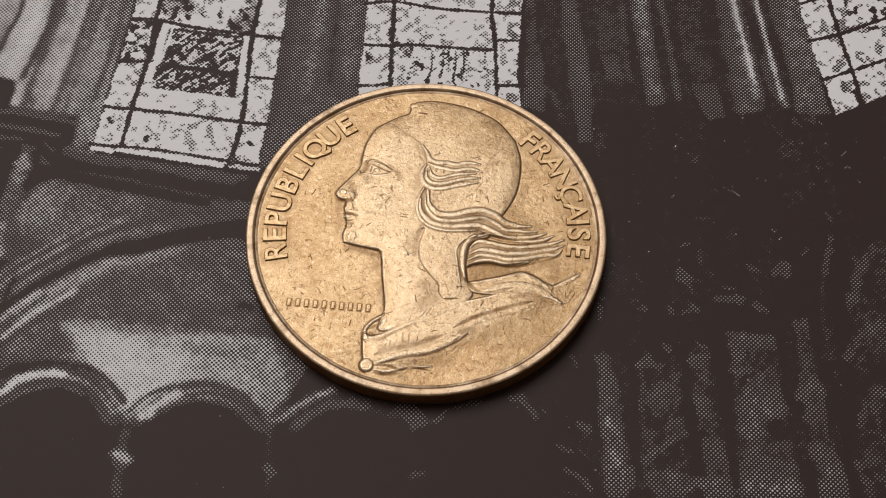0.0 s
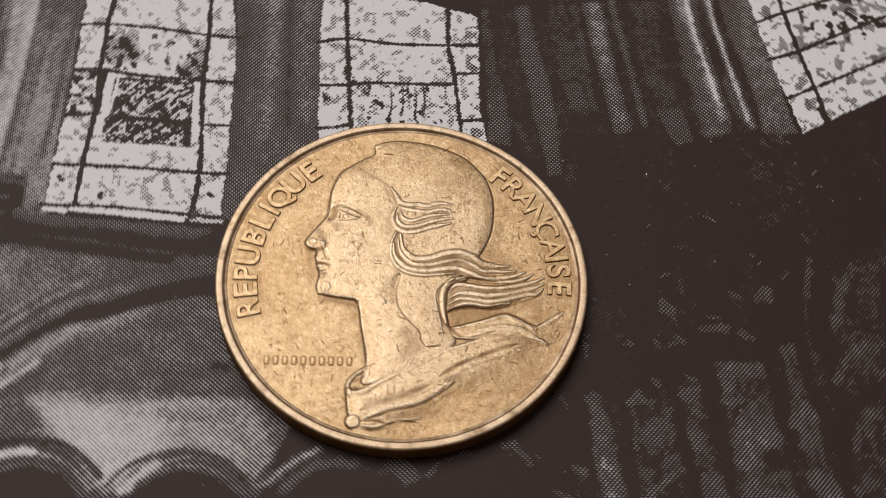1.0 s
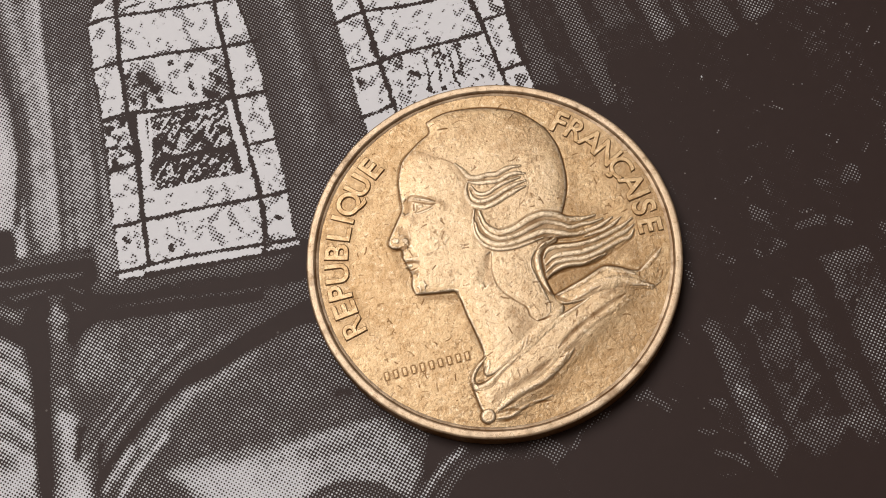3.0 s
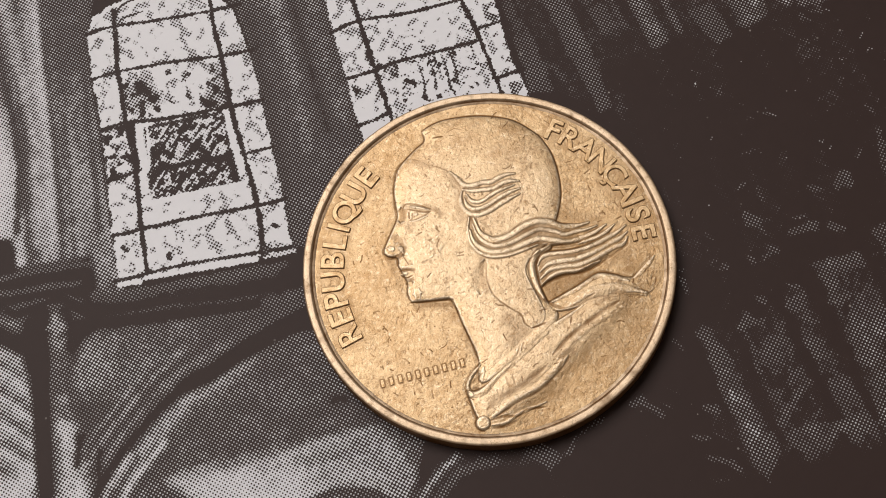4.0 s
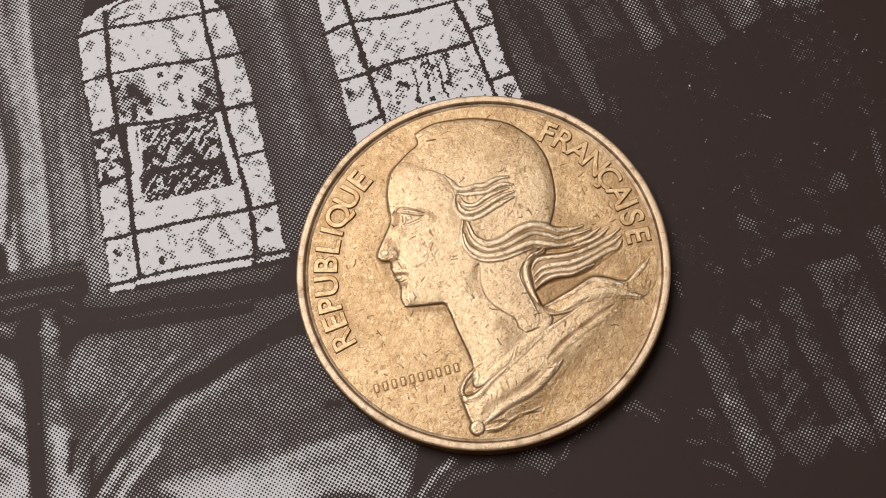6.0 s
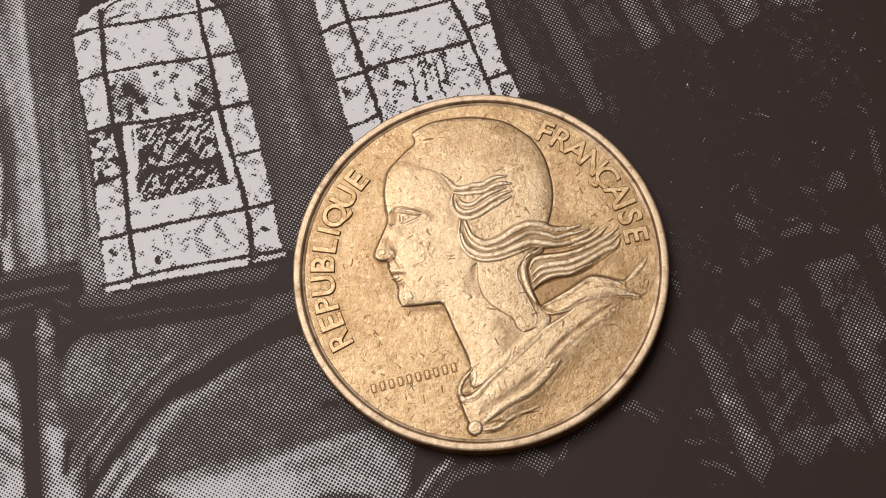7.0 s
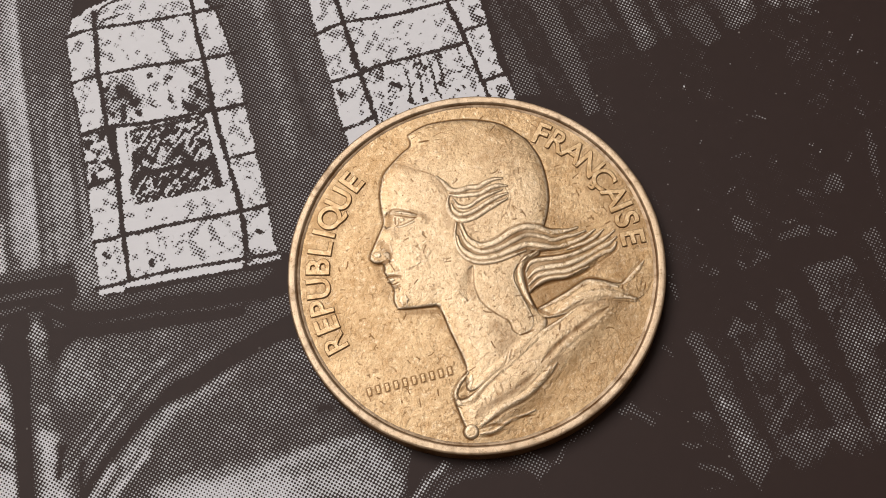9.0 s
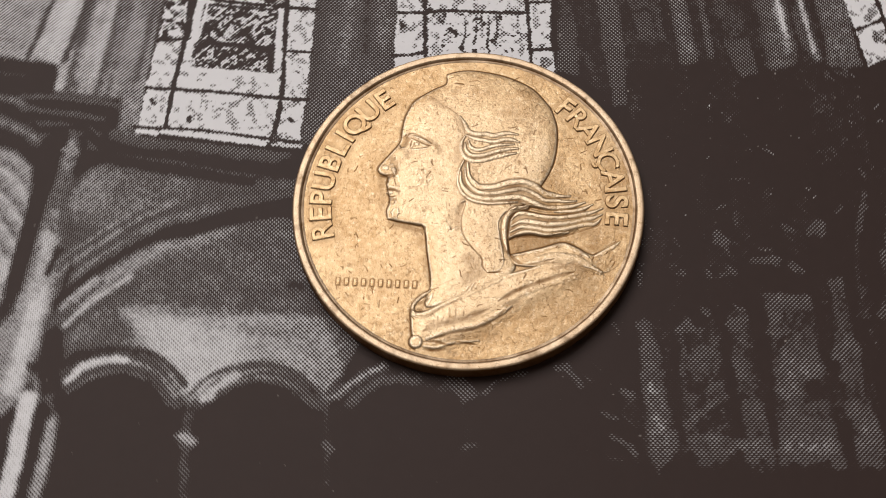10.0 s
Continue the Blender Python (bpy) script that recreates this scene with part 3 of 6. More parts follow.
stroke([(-18.55, 3.25), (-15.30, 2.71), (-12.38, 2.35)], 0.23, 0.18, 0.14)
stroke([(-27.74, 4.92), (-27.20, 4.99)], 0.24, 0.25, 0.14)
# wall and great arch below
fill([(-27.38, 2.07), (-26.28, 3.13), (-25.41, 3.37), (-23.46, 3.08), (-21.30, 2.68), (-18.76, 2.33), (-15.52, 1.79), (-13.65, 1.76), (-11.81, 1.62), (-7.50, 0.91), (-5.18, -6.74), (-9.32, -13.83), (-34.69, -6.22), (-30.53, 1.04)], 0.33, 0.12)
fill([(-27.25, 1.95), (-26.14, 3.09), (-25.28, 3.29), (-23.30, 2.91), (-23.90, 0.92), (-25.30, -0.57), (-27.15, -0.61), (-27.74, 0.18)], 0.40, 0.60)
fill([(-23.46, 3.04), (-18.78, 2.21), (-20.26, 0.57), (-22.73, -0.59), (-24.19, -0.53), (-24.17, 1.39)], 0.36, 0.40, keep=0.20)
fill([(-18.76, 2.33), (-15.52, 1.79), (-11.81, 1.62), (-11.25, 0.89), (-14.59, 0.95), (-17.16, 1.16), (-19.14, 0.61)], 0.25, 0.30)
fill([(-27.58, -0.93), (-24.42, -1.67), (-25.16, -2.58), (-26.57, -3.27), (-27.59, -3.62), (-27.86, -2.80)], 0.21, 0.25)
stroke([(-13.73, 1.43), (-15.25, 1.35), (-16.41, 1.16), (-18.42, 0.50), (-20.42, -0.15), (-21.65, -0.73), (-22.92, -1.49), (-23.83, -2.34), (-24.91, -3.14), (-26.01, -4.10), (-27.14, -5.23), (-28.25, -6.72)], 0.30, 0.19, 0.14)
stroke([(-20.29, 0.42), (-21.54, -0.19), (-22.81, -0.95), (-23.91, -1.83), (-24.98, -2.63), (-26.08, -3.53), (-27.21, -4.66), (-28.53, -6.27)], 0.38, 0.44, 0.14)
stroke([(-21.78, 0.07), (-22.91, -0.73), (-24.03, -1.53), (-25.11, -2.33), (-26.18, -3.12), (-27.52, -4.39)], 0.19, 0.20, 0.11)
stroke([(-23.08, -0.49), (-24.35, -1.31), (-25.45, -2.22), (-26.52, -3.02), (-27.78, -4.23)], 0.30, 0.42, 0.14)
stroke([(-13.42, 1.18), (-14.58, 1.03), (-16.56, 0.51), (-18.61, -0.33), (-20.56, -0.80), (-21.78, -1.34), (-22.67, -2.06), (-23.54, -2.69), (-24.84, -3.72), (-25.50, -4.26), (-26.59, -5.22), (-27.94, -6.59)], 0.45, 0.40, 0.16)
stroke([(-22.21, -1.97), (-23.16, -2.66), (-24.37, -3.56), (-25.37, -4.52), (-26.44, -5.52), (-27.48, -6.80)], 0.15, 0.20, 0.09)
fill([(-13.70, 1.58), (-11.06, 1.62), (-11.13, 0.62), (-13.65, 0.23), (-16.73, -0.21), (-16.54, 0.58)], 0.20, 0.30, keep=0.30)
stroke([(-11.96, -1.92), (-15.23, -1.68), (-17.11, -1.86), (-19.07, -2.37), (-20.68, -3.01), (-21.93, -3.75), (-23.01, -4.53), (-24.08, -5.32), (-25.18, -6.26), (-26.20, -7.55)], 1.01, 0.46, 0.30)
stroke([(-20.64, -2.83), (-21.90, -3.57), (-22.97, -4.36), (-24.05, -5.14), (-25.15, -6.13), (-26.09, -7.37)], 0.55, 0.50, 0.30)
fill([(-15.50, 0.26), (-10.84, -0.41), (-10.02, -2.98), (-14.82, -3.03), (-16.46, -2.22), (-15.50, -1.29)], 0.28, 0.40, keep=0.20)
stroke([(-20.80, -1.87), (-22.06, -2.62), (-22.89, -3.12), (-23.76, -3.75), (-24.62, -4.41), (-25.48, -5.08), (-26.58, -6.06), (-27.47, -7.10)], 0.63, 0.02, 0.14, 0.47)
fill([(-11.23, 0.97), (-12.74, 0.89), (-14.73, 0.41), (-16.72, -0.18), (-18.74, -0.90), (-20.68, -1.34), (-21.06, -2.40), (-19.01, -2.12), (-17.01, -1.43), (-15.04, -0.89), (-13.10, -0.56), (-10.93, -0.77)], 0.00, 0.14)
stroke([(-20.23, -4.30), (-21.58, -5.45), (-22.63, -6.96)], 0.81, 0.22, 0.40)
fill([(-22.26, -5.24), (-20.25, -4.37), (-17.56, -3.77), (-14.99, -3.73), (-11.84, -4.32), (-9.40, -6.19), (-10.44, -7.36), (-13.36, -7.43), (-17.22, -6.99), (-20.50, -7.10), (-22.26, -6.93)], 0.31, 0.40)
fill([(-16.01, -3.42), (-13.20, -3.90), (-12.07, -5.23), (-14.34, -5.58), (-16.70, -4.78)], 0.32, 0.40)
fill([(-12.17, -5.05), (-10.76, -5.25), (-10.65, -5.96), (-11.99, -5.77)], 0.10, 0.25)
fill([(-10.79, -5.92), (-9.08, -6.36), (-9.12, -7.84), (-10.81, -7.40)], 0.20, 0.30)
stroke([(-16.21, -5.79), (-14.41, -5.85), (-12.30, -6.13)], 0.22, 0.22, 0.13)
# column and vault at the far side
stroke([(-34.22, 7.22), (-31.39, 5.95), (-30.38, 5.24)], 0.8, 0.42, 0.4)
stroke([(-35.84, 6.51), (-31.53, 5.11), (-30.36, 4.24), (-29.88, 2.71), (-30.03, 0.42)], 0.4, 0.09, 0.25)
fill([(-37.46, 5.81), (-31.66, 4.36), (-30.36, 3.17), (-30.10, 0.83), (-32.30, -13.46), (-39.96, -11.24)], 0.50, 0.3)
for k in range(6):
    stroke([(x - 0.2 * k, y - 1.75 * k) for x, y in [(-34.70, 4.18), (-31.87, 3.12), (-30.10, 0.83)]], 0.35, 0.36, 0.25)
    stroke([(x - 0.2 * k, y - 1.75 * k - 0.7) for x, y in [(-34.70, 4.18), (-31.87, 3.12), (-30.10, 0.83)]], 0.4, 0.66, 0.25)
stroke([(-34.00, -5.15), (-32.22, -5.31), (-31.17, -4.52)], 1.6, 0.72, 0.8)
stroke([(-29.34, 5.12), (-29.49, 2.59), (-29.87, -1.16), (-30.42, -6.21), (-30.89, -10.39), (-31.37, -13.74)], 1.05, 0.05, 0.22)
stroke([(-27.82, 5.17), (-27.94, 4.09), (-28.03, 3.01)], 0.75, 0.52, 0.3)
stroke([(-28.65, 3.52), (-27.76, 3.40)], 0.25, 0.62, 0.15)
stroke([(-28.00, 2.73), (-28.20, 0.64), (-28.50, -1.57)], 0.8, 0.44, 0.4)
stroke([(-26.94, 3.79), (-26.97, 2.61), (-27.29, 1.92)], 0.5, 0.10, 0.3)
fill([(-28.90, -2.02), (-27.65, -2.17), (-27.54, -4.83), (-27.74, -7.48), (-28.01, -11.24), (-28.92, -13.75), (-31.20, -16.61), (-32.26, -10.15), (-30.13, -7.52), (-29.70, -3.63)], 0.48, 0.3)
stroke([(-28.32, -2.56), (-28.52, -5.67), (-29.07, -9.10), (-29.80, -12.82)], 0.6, 0.66, 0.4)
stroke([(-28.59, -6.28), (-28.89, -9.29), (-29.54, -12.81)], 1.1, 0.78, 0.35)
stroke([(-26.66, -4.32), (-27.22, -6.86), (-27.54, -8.87), (-27.79, -11.23)], 0.30, 0.06, 0.12)
stroke([(-27.83, -2.90), (-27.97, -4.18), (-28.20, -4.85)], 0.32, 0.06, 0.12)
# head and shaft of the column
fill([(-28.94, 6.17), (-28.23, 5.94), (-28.66, 2.77), (-29.32, -1.61), (-29.92, -6.43), (-30.88, -6.14), (-30.36, -1.29), (-29.65, 3.08)], -0.02, 0.12)
fill([(-28.64, 4.49), (-28.36, 4.80), (-27.74, 4.92), (-27.19, 4.67), (-27.18, 3.88), (-28.05, 4.03)], 0.46, 0.12)
fill([(-28.51, 4.01), (-27.33, 3.73), (-27.49, 2.88), (-28.56, 3.29)], 0.42, 0.12)
fill([(-28.59, 3.14), (-27.43, 2.78), (-27.91, -0.53), (-29.07, -0.25)], 0.33, 0.15)
fill([(-28.81, -0.03), (-27.86, -0.09), (-27.92, -0.79), (-28.79, -0.71)], 0.44, 0.15)
fill([(-29.20, -0.96), (-28.06, -1.54), (-28.77, -6.78), (-29.92, -6.43)], 0.40, 0.15)
fill([(-28.88, -1.59), (-28.16, -2.04), (-28.40, -4.48), (-28.70, -6.80), (-29.45, -6.57), (-29.03, -3.56)], 0.64, 0.20)
stroke([(-27.53, -3.12), (-27.94, -3.96), (-28.30, -4.88)], 0.40, 0.03, 0.12)
stroke([(-27.39, 2.38), (-27.74, 0.18), (-27.87, -1.30)], 0.18, 0.20, 0.11)
# the bright band of wall and the three small arches
fill([(-23.15, -7.39), (-20.48, -7.04), (-16.06, -7.33), (-9.49, -7.71), (-8.70, -9.33), (-7.83, -11.61), (-8.81, -13.93), (-10.82, -11.77), (-16.10, -14.32), (-18.10, -13.86), (-21.70, -10.41), (-24.25, -10.16), (-24.20, -8.57)], 0.45, 0.22)
fill([(-22.12, -8.06), (-16.01, -7.73), (-9.82, -8.00), (-8.87, -10.12), (-9.80, -11.33), (-12.77, -10.33), (-15.79, -11.65), (-16.59, -13.40), (-18.07, -12.91), (-20.70, -9.97)], 0.62, 0.3, False, 0.15)
fill([(-14.49, -8.21), (-9.45, -8.10), (-8.70, -9.33), (-8.18, -11.63), (-9.32, -12.45), (-12.01, -10.68), (-13.86, -10.19)], 0.47, 0.5, False, 0.2)
for k in range(5):
    stroke([(x - 0.1 * k, y - 0.55 * k) for x, y in [(-19.87, -8.50), (-16.61, -8.56), (-13.32, -8.86), (-10.08, -8.93)]], 0.2, 0.53 + 0.06 * (k % 2), 0.2)
stroke([(-14.82, -8.47), (-13.31, -8.98), (-10.83, -8.65)], 0.5, 0.42, 0.5)
stroke([(-27.50, -8.34), (-24.79, -7.39), (-23.02, -7.10)], 0.8, 0.30, 0.5)
stroke([(-25.91, -9.06), (-24.25, -10.16), (-22.90, -9.69)], 0.8, 0.25, 0.6)
fill([(-29.44, -15.76), (-28.10, -12.30), (-25.83, -11.21), (-22.48, -10.06), (-20.18, -10.92), (-18.16, -13.49), (-18.07, -14.05), (-28.46, -20.03)], 0.18, 0.25)
stroke([(-25.91, -12.57), (-24.72, -11.43), (-22.67, -10.93), (-21.19, -11.24)], 0.55, 0.55, 0.2)
stroke([(-25.12, -12.98), (-23.88, -12.08), (-22.17, -11.76), (-20.62, -12.48), (-19.14, -13.91)], 0.35, 0.34, 0.2)
stroke([(-22.02, -10.62), (-20.29, -11.31), (-18.95, -12.96)], 0.35, 0.10, 0.25)
fill([(-17.58, -13.83), (-16.41, -12.26), (-15.13, -11.31), (-13.40, -10.98), (-11.58, -11.35), (-10.05, -12.30), (-8.64, -13.92), (-8.73, -14.67), (-16.68, -15.09)], 0.18, 0.25)
stroke([(-16.40, -13.51), (-15.39, -12.01), (-13.68, -11.54)], 0.35, 0.48, 0.2)
stroke([(-15.60, -12.97), (-14.31, -12.14), (-12.55, -12.05)], 0.3, 0.30, 0.2)
stroke([(-12.98, -11.50), (-11.12, -12.17), (-9.72, -13.61)], 0.5, 0.30, 0.25)
fill([(-8.29, -13.91), (-6.89, -12.13), (-5.56, -11.22), (-3.45, -11.00), (-1.30, -11.46), (-0.12, -13.48), (-8.00, -15.00)], 0.12, 0.25)
stroke([(-8.02, -13.14), (-6.90, -12.02), (-5.22, -11.09)], 0.45, 0.42, 0.2)
stroke([(-7.36, -13.78), (-6.14, -12.59), (-4.43, -12.01), (-3.02, -12.12)], 0.35, 0.27, 0.2)
fill([(-29.13, -20.07), (-27.69, -14.18), (-25.47, -13.00), (-23.88, -12.08), (-22.16, -11.79), (-20.44, -12.47), (-18.90, -14.28), (-17.99, -14.49), (-17.13, -14.44), (-16.03, -13.64), (-14.92, -12.82), (-13.21, -12.39), (-11.39, -12.87), (-9.83, -14.17), (-8.40, -14.47), (-7.37, -14.41), (-6.09, -13.11), (-4.40, -12.42), (-2.61, -12.78), (0.93, -13.42), (9.29, -12.98), (9.35, -22.20), (-28.18, -24.13)], -0.02, 0.15)
stroke([(-17.73, -14.59), (-17.77, -15.88), (-17.64, -18.76), (-17.13, -22.89)], 0.9, 0.17, 0.3)
stroke([(-18.16, -16.01), (-17.24, -16.40)], 0.6, 0.62, 0.3)
stroke([(-8.82, -14.49), (-8.70, -16.50), (-8.60, -19.00)], 0.6, 0.14, 0.3)
stroke([(-8.96, -16.37), (-8.33, -16.77)], 0.4, 0.36, 0.25)
stroke([(-0.19, -13.48), (0.14, -14.94), (0.25, -16.76)], 0.4, 0.14, 0.25)
# mouldings of the great arch and of the small ones
fill([(-26.66, -8.93), (-25.28, -7.65), (-23.75, -7.12), (-22.82, -7.67), (-21.43, -9.40), (-22.44, -9.75), (-23.79, -9.76), (-25.31, -10.25), (-26.27, -10.83)], 0.34, 0.40)
stroke([(-26.70, -8.72), (-25.71, -7.59), (-24.43, -6.39), (-22.60, -5.09)], 0.31, 0.72, 0.12)
stroke([(-26.58, -9.31), (-25.46, -8.12), (-24.01, -6.89), (-22.11, -5.56)], 0.24, 0.16, 0.12)
stroke([(-26.86, -7.95), (-25.73, -6.77), (-24.33, -5.46)], 0.24, 0.20, 0.12)
stroke([(-27.00, -7.29), (-26.09, -6.32), (-24.94, -5.18)], 0.28, 0.66, 0.12)
fill([(-22.87, -7.43), (-20.65, -7.62), (-17.82, -8.31), (-14.94, -9.50), (-14.84, -11.16), (-16.92, -12.42), (-17.79, -13.26), (-19.09, -11.76), (-20.82, -9.81)], 0.70, 0.70)
stroke([(-26.18, -11.26), (-24.99, -10.53), (-23.45, -10.15), (-21.83, -10.18), (-20.41, -10.58), (-19.21, -11.39), (-18.16, -12.60)], 0.38, 0.10, 0.12)
stroke([(-25.95, -12.41), (-24.95, -11.40), (-23.70, -10.93), (-22.23, -10.91)], 0.48, 0.82, 0.12)
stroke([(-21.80, -11.06), (-20.58, -11.46), (-19.59, -12.27), (-18.72, -13.37)], 0.35, 0.48, 0.12)
stroke([(-25.85, -12.89), (-24.72, -11.91), (-23.21, -11.43), (-21.85, -11.53), (-20.56, -12.04), (-19.46, -13.07)], 0.17, 0.10, 0.12)
stroke([(-25.77, -13.29), (-24.52, -12.25), (-23.09, -11.77)], 0.21, 0.40, 0.12)
stroke([(-16.88, -13.50), (-16.03, -12.66), (-14.73, -11.96)], 0.62, 0.70, 0.12)
stroke([(-17.79, -13.26), (-16.94, -12.25), (-15.47, -11.45), (-13.92, -11.08), (-12.30, -11.23), (-10.67, -11.92), (-9.37, -13.16)], 0.21, 0.12, 0.12)
stroke([(-14.70, -12.19), (-13.30, -11.68), (-11.82, -11.86), (-10.40, -12.65), (-9.51, -13.53)], 0.21, 0.12, 0.12)
stroke([(-14.35, -11.82), (-13.07, -11.47), (-11.58, -11.65)], 0.21, 0.45, 0.12)
stroke([(-15.31, -12.51), (-13.79, -12.02), (-12.19, -12.05), (-10.78, -12.75)], 0.21, 0.45, 0.12)
stroke([(-8.90, -13.08), (-7.71, -11.82), (-5.32, -10.65)], 0.21, 0.12, 0.12)
stroke([(-8.48, -13.34), (-7.28, -12.14), (-5.29, -11.06)], 0.24, 0.55, 0.12)
stroke([(-8.01, -13.54), (-6.85, -12.46), (-5.25, -11.52)], 0.17, 0.12, 0.12)
stroke([(-7.52, -13.71), (-6.43, -12.72), (-5.21, -11.92)], 0.17, 0.42, 0.12)
# capital and shafts at the foot of the column
fill([(-28.68, -11.25), (-26.77, -10.90), (-26.09, -13.12), (-27.68, -13.54)], 0.06, 0.2)
stroke([(-28.16, -12.21), (-27.73, -13.16)], 0.5, 0.42, 0.25)
stroke([(-26.92, -13.71), (-26.32, -14.83)], 0.4, 0.30, 0.25)
stroke([(-28.32, -13.63), (-28.56, -17.30), (-28.93, -20.92)], 1.2, 0.84, 0.2)
stroke([(-27.52, -14.10), (-27.67, -18.01), (-28.08, -20.90)], 0.28, 0.08, 0.15)
stroke([(-26.47, -15.32), (-26.76, -18.36), (-27.18, -21.24)], 0.95, 0.54, 0.25)
stroke([(-25.90, -15.76), (-26.06, -18.70), (-26.48, -21.22)], 0.4, 0.07, 0.2)
# dim clustered pier
fill([(11.05, -6.69), (13.20, -8.17), (13.73, -17.84), (11.35, -17.96)], 0.10, 0.40)
fill([(13.73, -8.14), (16.60, -7.99), (17.46, -17.64), (13.73, -17.84)], 0.14, 0.40)
fill([(17.00, -6.77), (18.68, -7.08), (19.83, -17.52), (17.80, -17.63)], 0.14, 0.40)
fill([(19.58, -5.63), (22.82, -5.86), (23.32, -11.49), (24.25, -17.29), (19.83, -17.52)], 0.14, 0.40)
fill([(23.90, -4.39), (24.93, -4.33), (26.63, -17.17), (24.59, -17.27)], 0.14, 0.40)
fill([(27.57, 0.85), (31.81, 1.94), (30.37, -16.97), (26.97, -17.15)], 0.13, 0.60)
fill([(11.23, -7.88), (11.98, -7.76), (12.12, -8.81), (11.40, -8.73)], 0.27, 0.12)
fill([(11.41, -8.66), (12.12, -8.70), (12.81, -10.14), (12.65, -12.05), (13.04, -13.90), (13.62, -16.06), (13.58, -18.20), (11.69, -18.30), (11.65, -14.34), (11.39, -12.12), (11.33, -10.22)], 0.30, 0.12)
fill([(11.67, -11.92), (12.37, -11.88), (12.76, -14.28), (13.14, -16.44), (13.11, -18.22), (12.10, -18.28), (11.93, -14.33)], 0.42, 0.20)
fill([(14.48, -6.99), (15.05, -8.54), (13.62, -8.54)], 0.28, 0.12)
fill([(14.59, -9.73), (15.67, -9.29), (16.53, -8.97), (16.32, -11.18), (14.61, -12.03), (14.29, -10.60)], 0.23, 0.20)
stroke([(14.75, -10.61), (15.65, -9.79), (16.57, -8.85)], 0.36, 0.30, 0.15)
stroke([(14.83, -11.75), (15.80, -10.94)], 0.32, 0.26, 0.15)
stroke([(14.51, -13.08), (15.29, -12.74), (16.36, -11.93)], 0.32, 0.26, 0.15)
stroke([(14.06, -14.88), (14.83, -14.17), (16.11, -13.15)], 0.35, 0.37, 0.15)
stroke([(16.42, -13.17), (16.96, -12.80)], 0.28, 0.26, 0.15)
stroke([(15.85, -17.09), (16.55, -16.55), (17.39, -16.08)], 0.48, 0.44, 0.15)
stroke([(15.16, -8.46), (16.26, -7.61)], 0.30, 0.20, 0.15)
stroke([(15.37, -7.34), (15.92, -6.91)], 0.34, 0.22, 0.15)
stroke([(14.23, -10.06), (14.03, -11.22)], 0.28, 0.22, 0.15)
fill([(14.46, -15.51), (16.19, -15.13), (16.83, -18.03), (14.60, -18.14)], 0.29, 0.20)
fill([(17.08, -7.49), (18.08, -7.59), (18.36, -10.99), (19.23, -14.68), (19.61, -17.88), (17.98, -17.97), (17.69, -13.66), (17.34, -10.28)], 0.22, 0.20)
fill([(17.53, -15.78), (19.25, -15.77), (19.68, -17.88), (17.85, -17.98)], 0.34, 0.20)
fill([(17.75, -13.95), (19.12, -14.17), (19.21, -15.12), (17.97, -15.11)], 0.28, 0.20)
fill([(17.20, -10.10), (18.18, -10.43), (18.32, -11.94), (17.56, -11.61)], 0.27, 0.20)
fill([(19.11, -5.58), (20.19, -5.64), (22.57, -5.84), (22.72, -6.87), (22.22, -6.82), (20.24, -6.20), (19.44, -6.16)], 0.34, 0.12)
fill([(19.51, -6.24), (20.88, -6.33), (20.64, -8.01), (19.85, -8.05)], 0.26, 0.15)
stroke([(19.63, -8.30), (20.61, -8.56)], 0.40, 0.24, 0.10)
fill([(21.17, -8.69), (22.19, -8.40), (22.86, -9.99), (23.07, -10.97), (22.32, -11.69), (20.08, -11.66), (19.55, -11.08), (20.70, -9.41)], 0.26, 0.15)
fill([(20.21, -10.59), (21.73, -10.05), (21.77, -12.62), (20.63, -13.21), (19.92, -12.12)], 0.37, 0.20)
fill([(22.05, -10.49), (23.02, -10.67), (22.68, -11.60), (21.98, -11.56)], 0.31, 0.15)
fill([(19.92, -13.39), (23.15, -12.85), (23.50, -15.54), (19.93, -15.80)], 0.24, 0.20)
stroke([(20.03, -13.90), (21.43, -13.68), (23.25, -13.36)], 0.33, 0.31, 0.20)
fill([(19.86, -15.73), (21.33, -15.22), (23.43, -15.62), (24.09, -17.65), (19.75, -17.88)], 0.36, 0.20)
stroke([(20.96, -15.75), (21.82, -16.21)], 0.60, 0.46, 0.25)
fill([(23.97, -4.47), (24.51, -5.01), (24.53, -7.57), (25.07, -8.01), (25.29, -9.55), (25.74, -11.82), (25.99, -13.66), (26.52, -15.39), (26.60, -17.52), (24.76, -17.62), (24.79, -14.82), (24.43, -13.38), (24.36, -11.51), (23.95, -9.63), (24.01, -6.88)], 0.23, 0.15)
stroke([(24.06, -9.93), (24.67, -9.35), (25.23, -9.48)], 0.90, 0.34, 0.25)
stroke([(24.43, -11.51), (25.04, -10.95)], 0.83, 0.33, 0.25)
stroke([(24.75, -13.66), (25.40, -14.06), (25.57, -14.57)], 1.30, 0.38, 0.30)
fill([(24.81, -15.48), (25.97, -15.41), (26.46, -17.53), (24.83, -17.61)], 0.31, 0.25)
stroke([(26.97, 0.82), (26.19, -1.36), (25.91, -3.46), (25.90, -4.89), (26.14, -6.29), (26.17, -7.16)], 0.34, 0.22, 0.15)
stroke([(23.03, -1.11), (23.51, -0.66)], 0.99, 0.27, 0.30)
stroke([(27.78, -3.36), (28.14, -1.88), (28.88, -0.37), (29.95, 1.41)], 0.65, 0.24, 0.25)
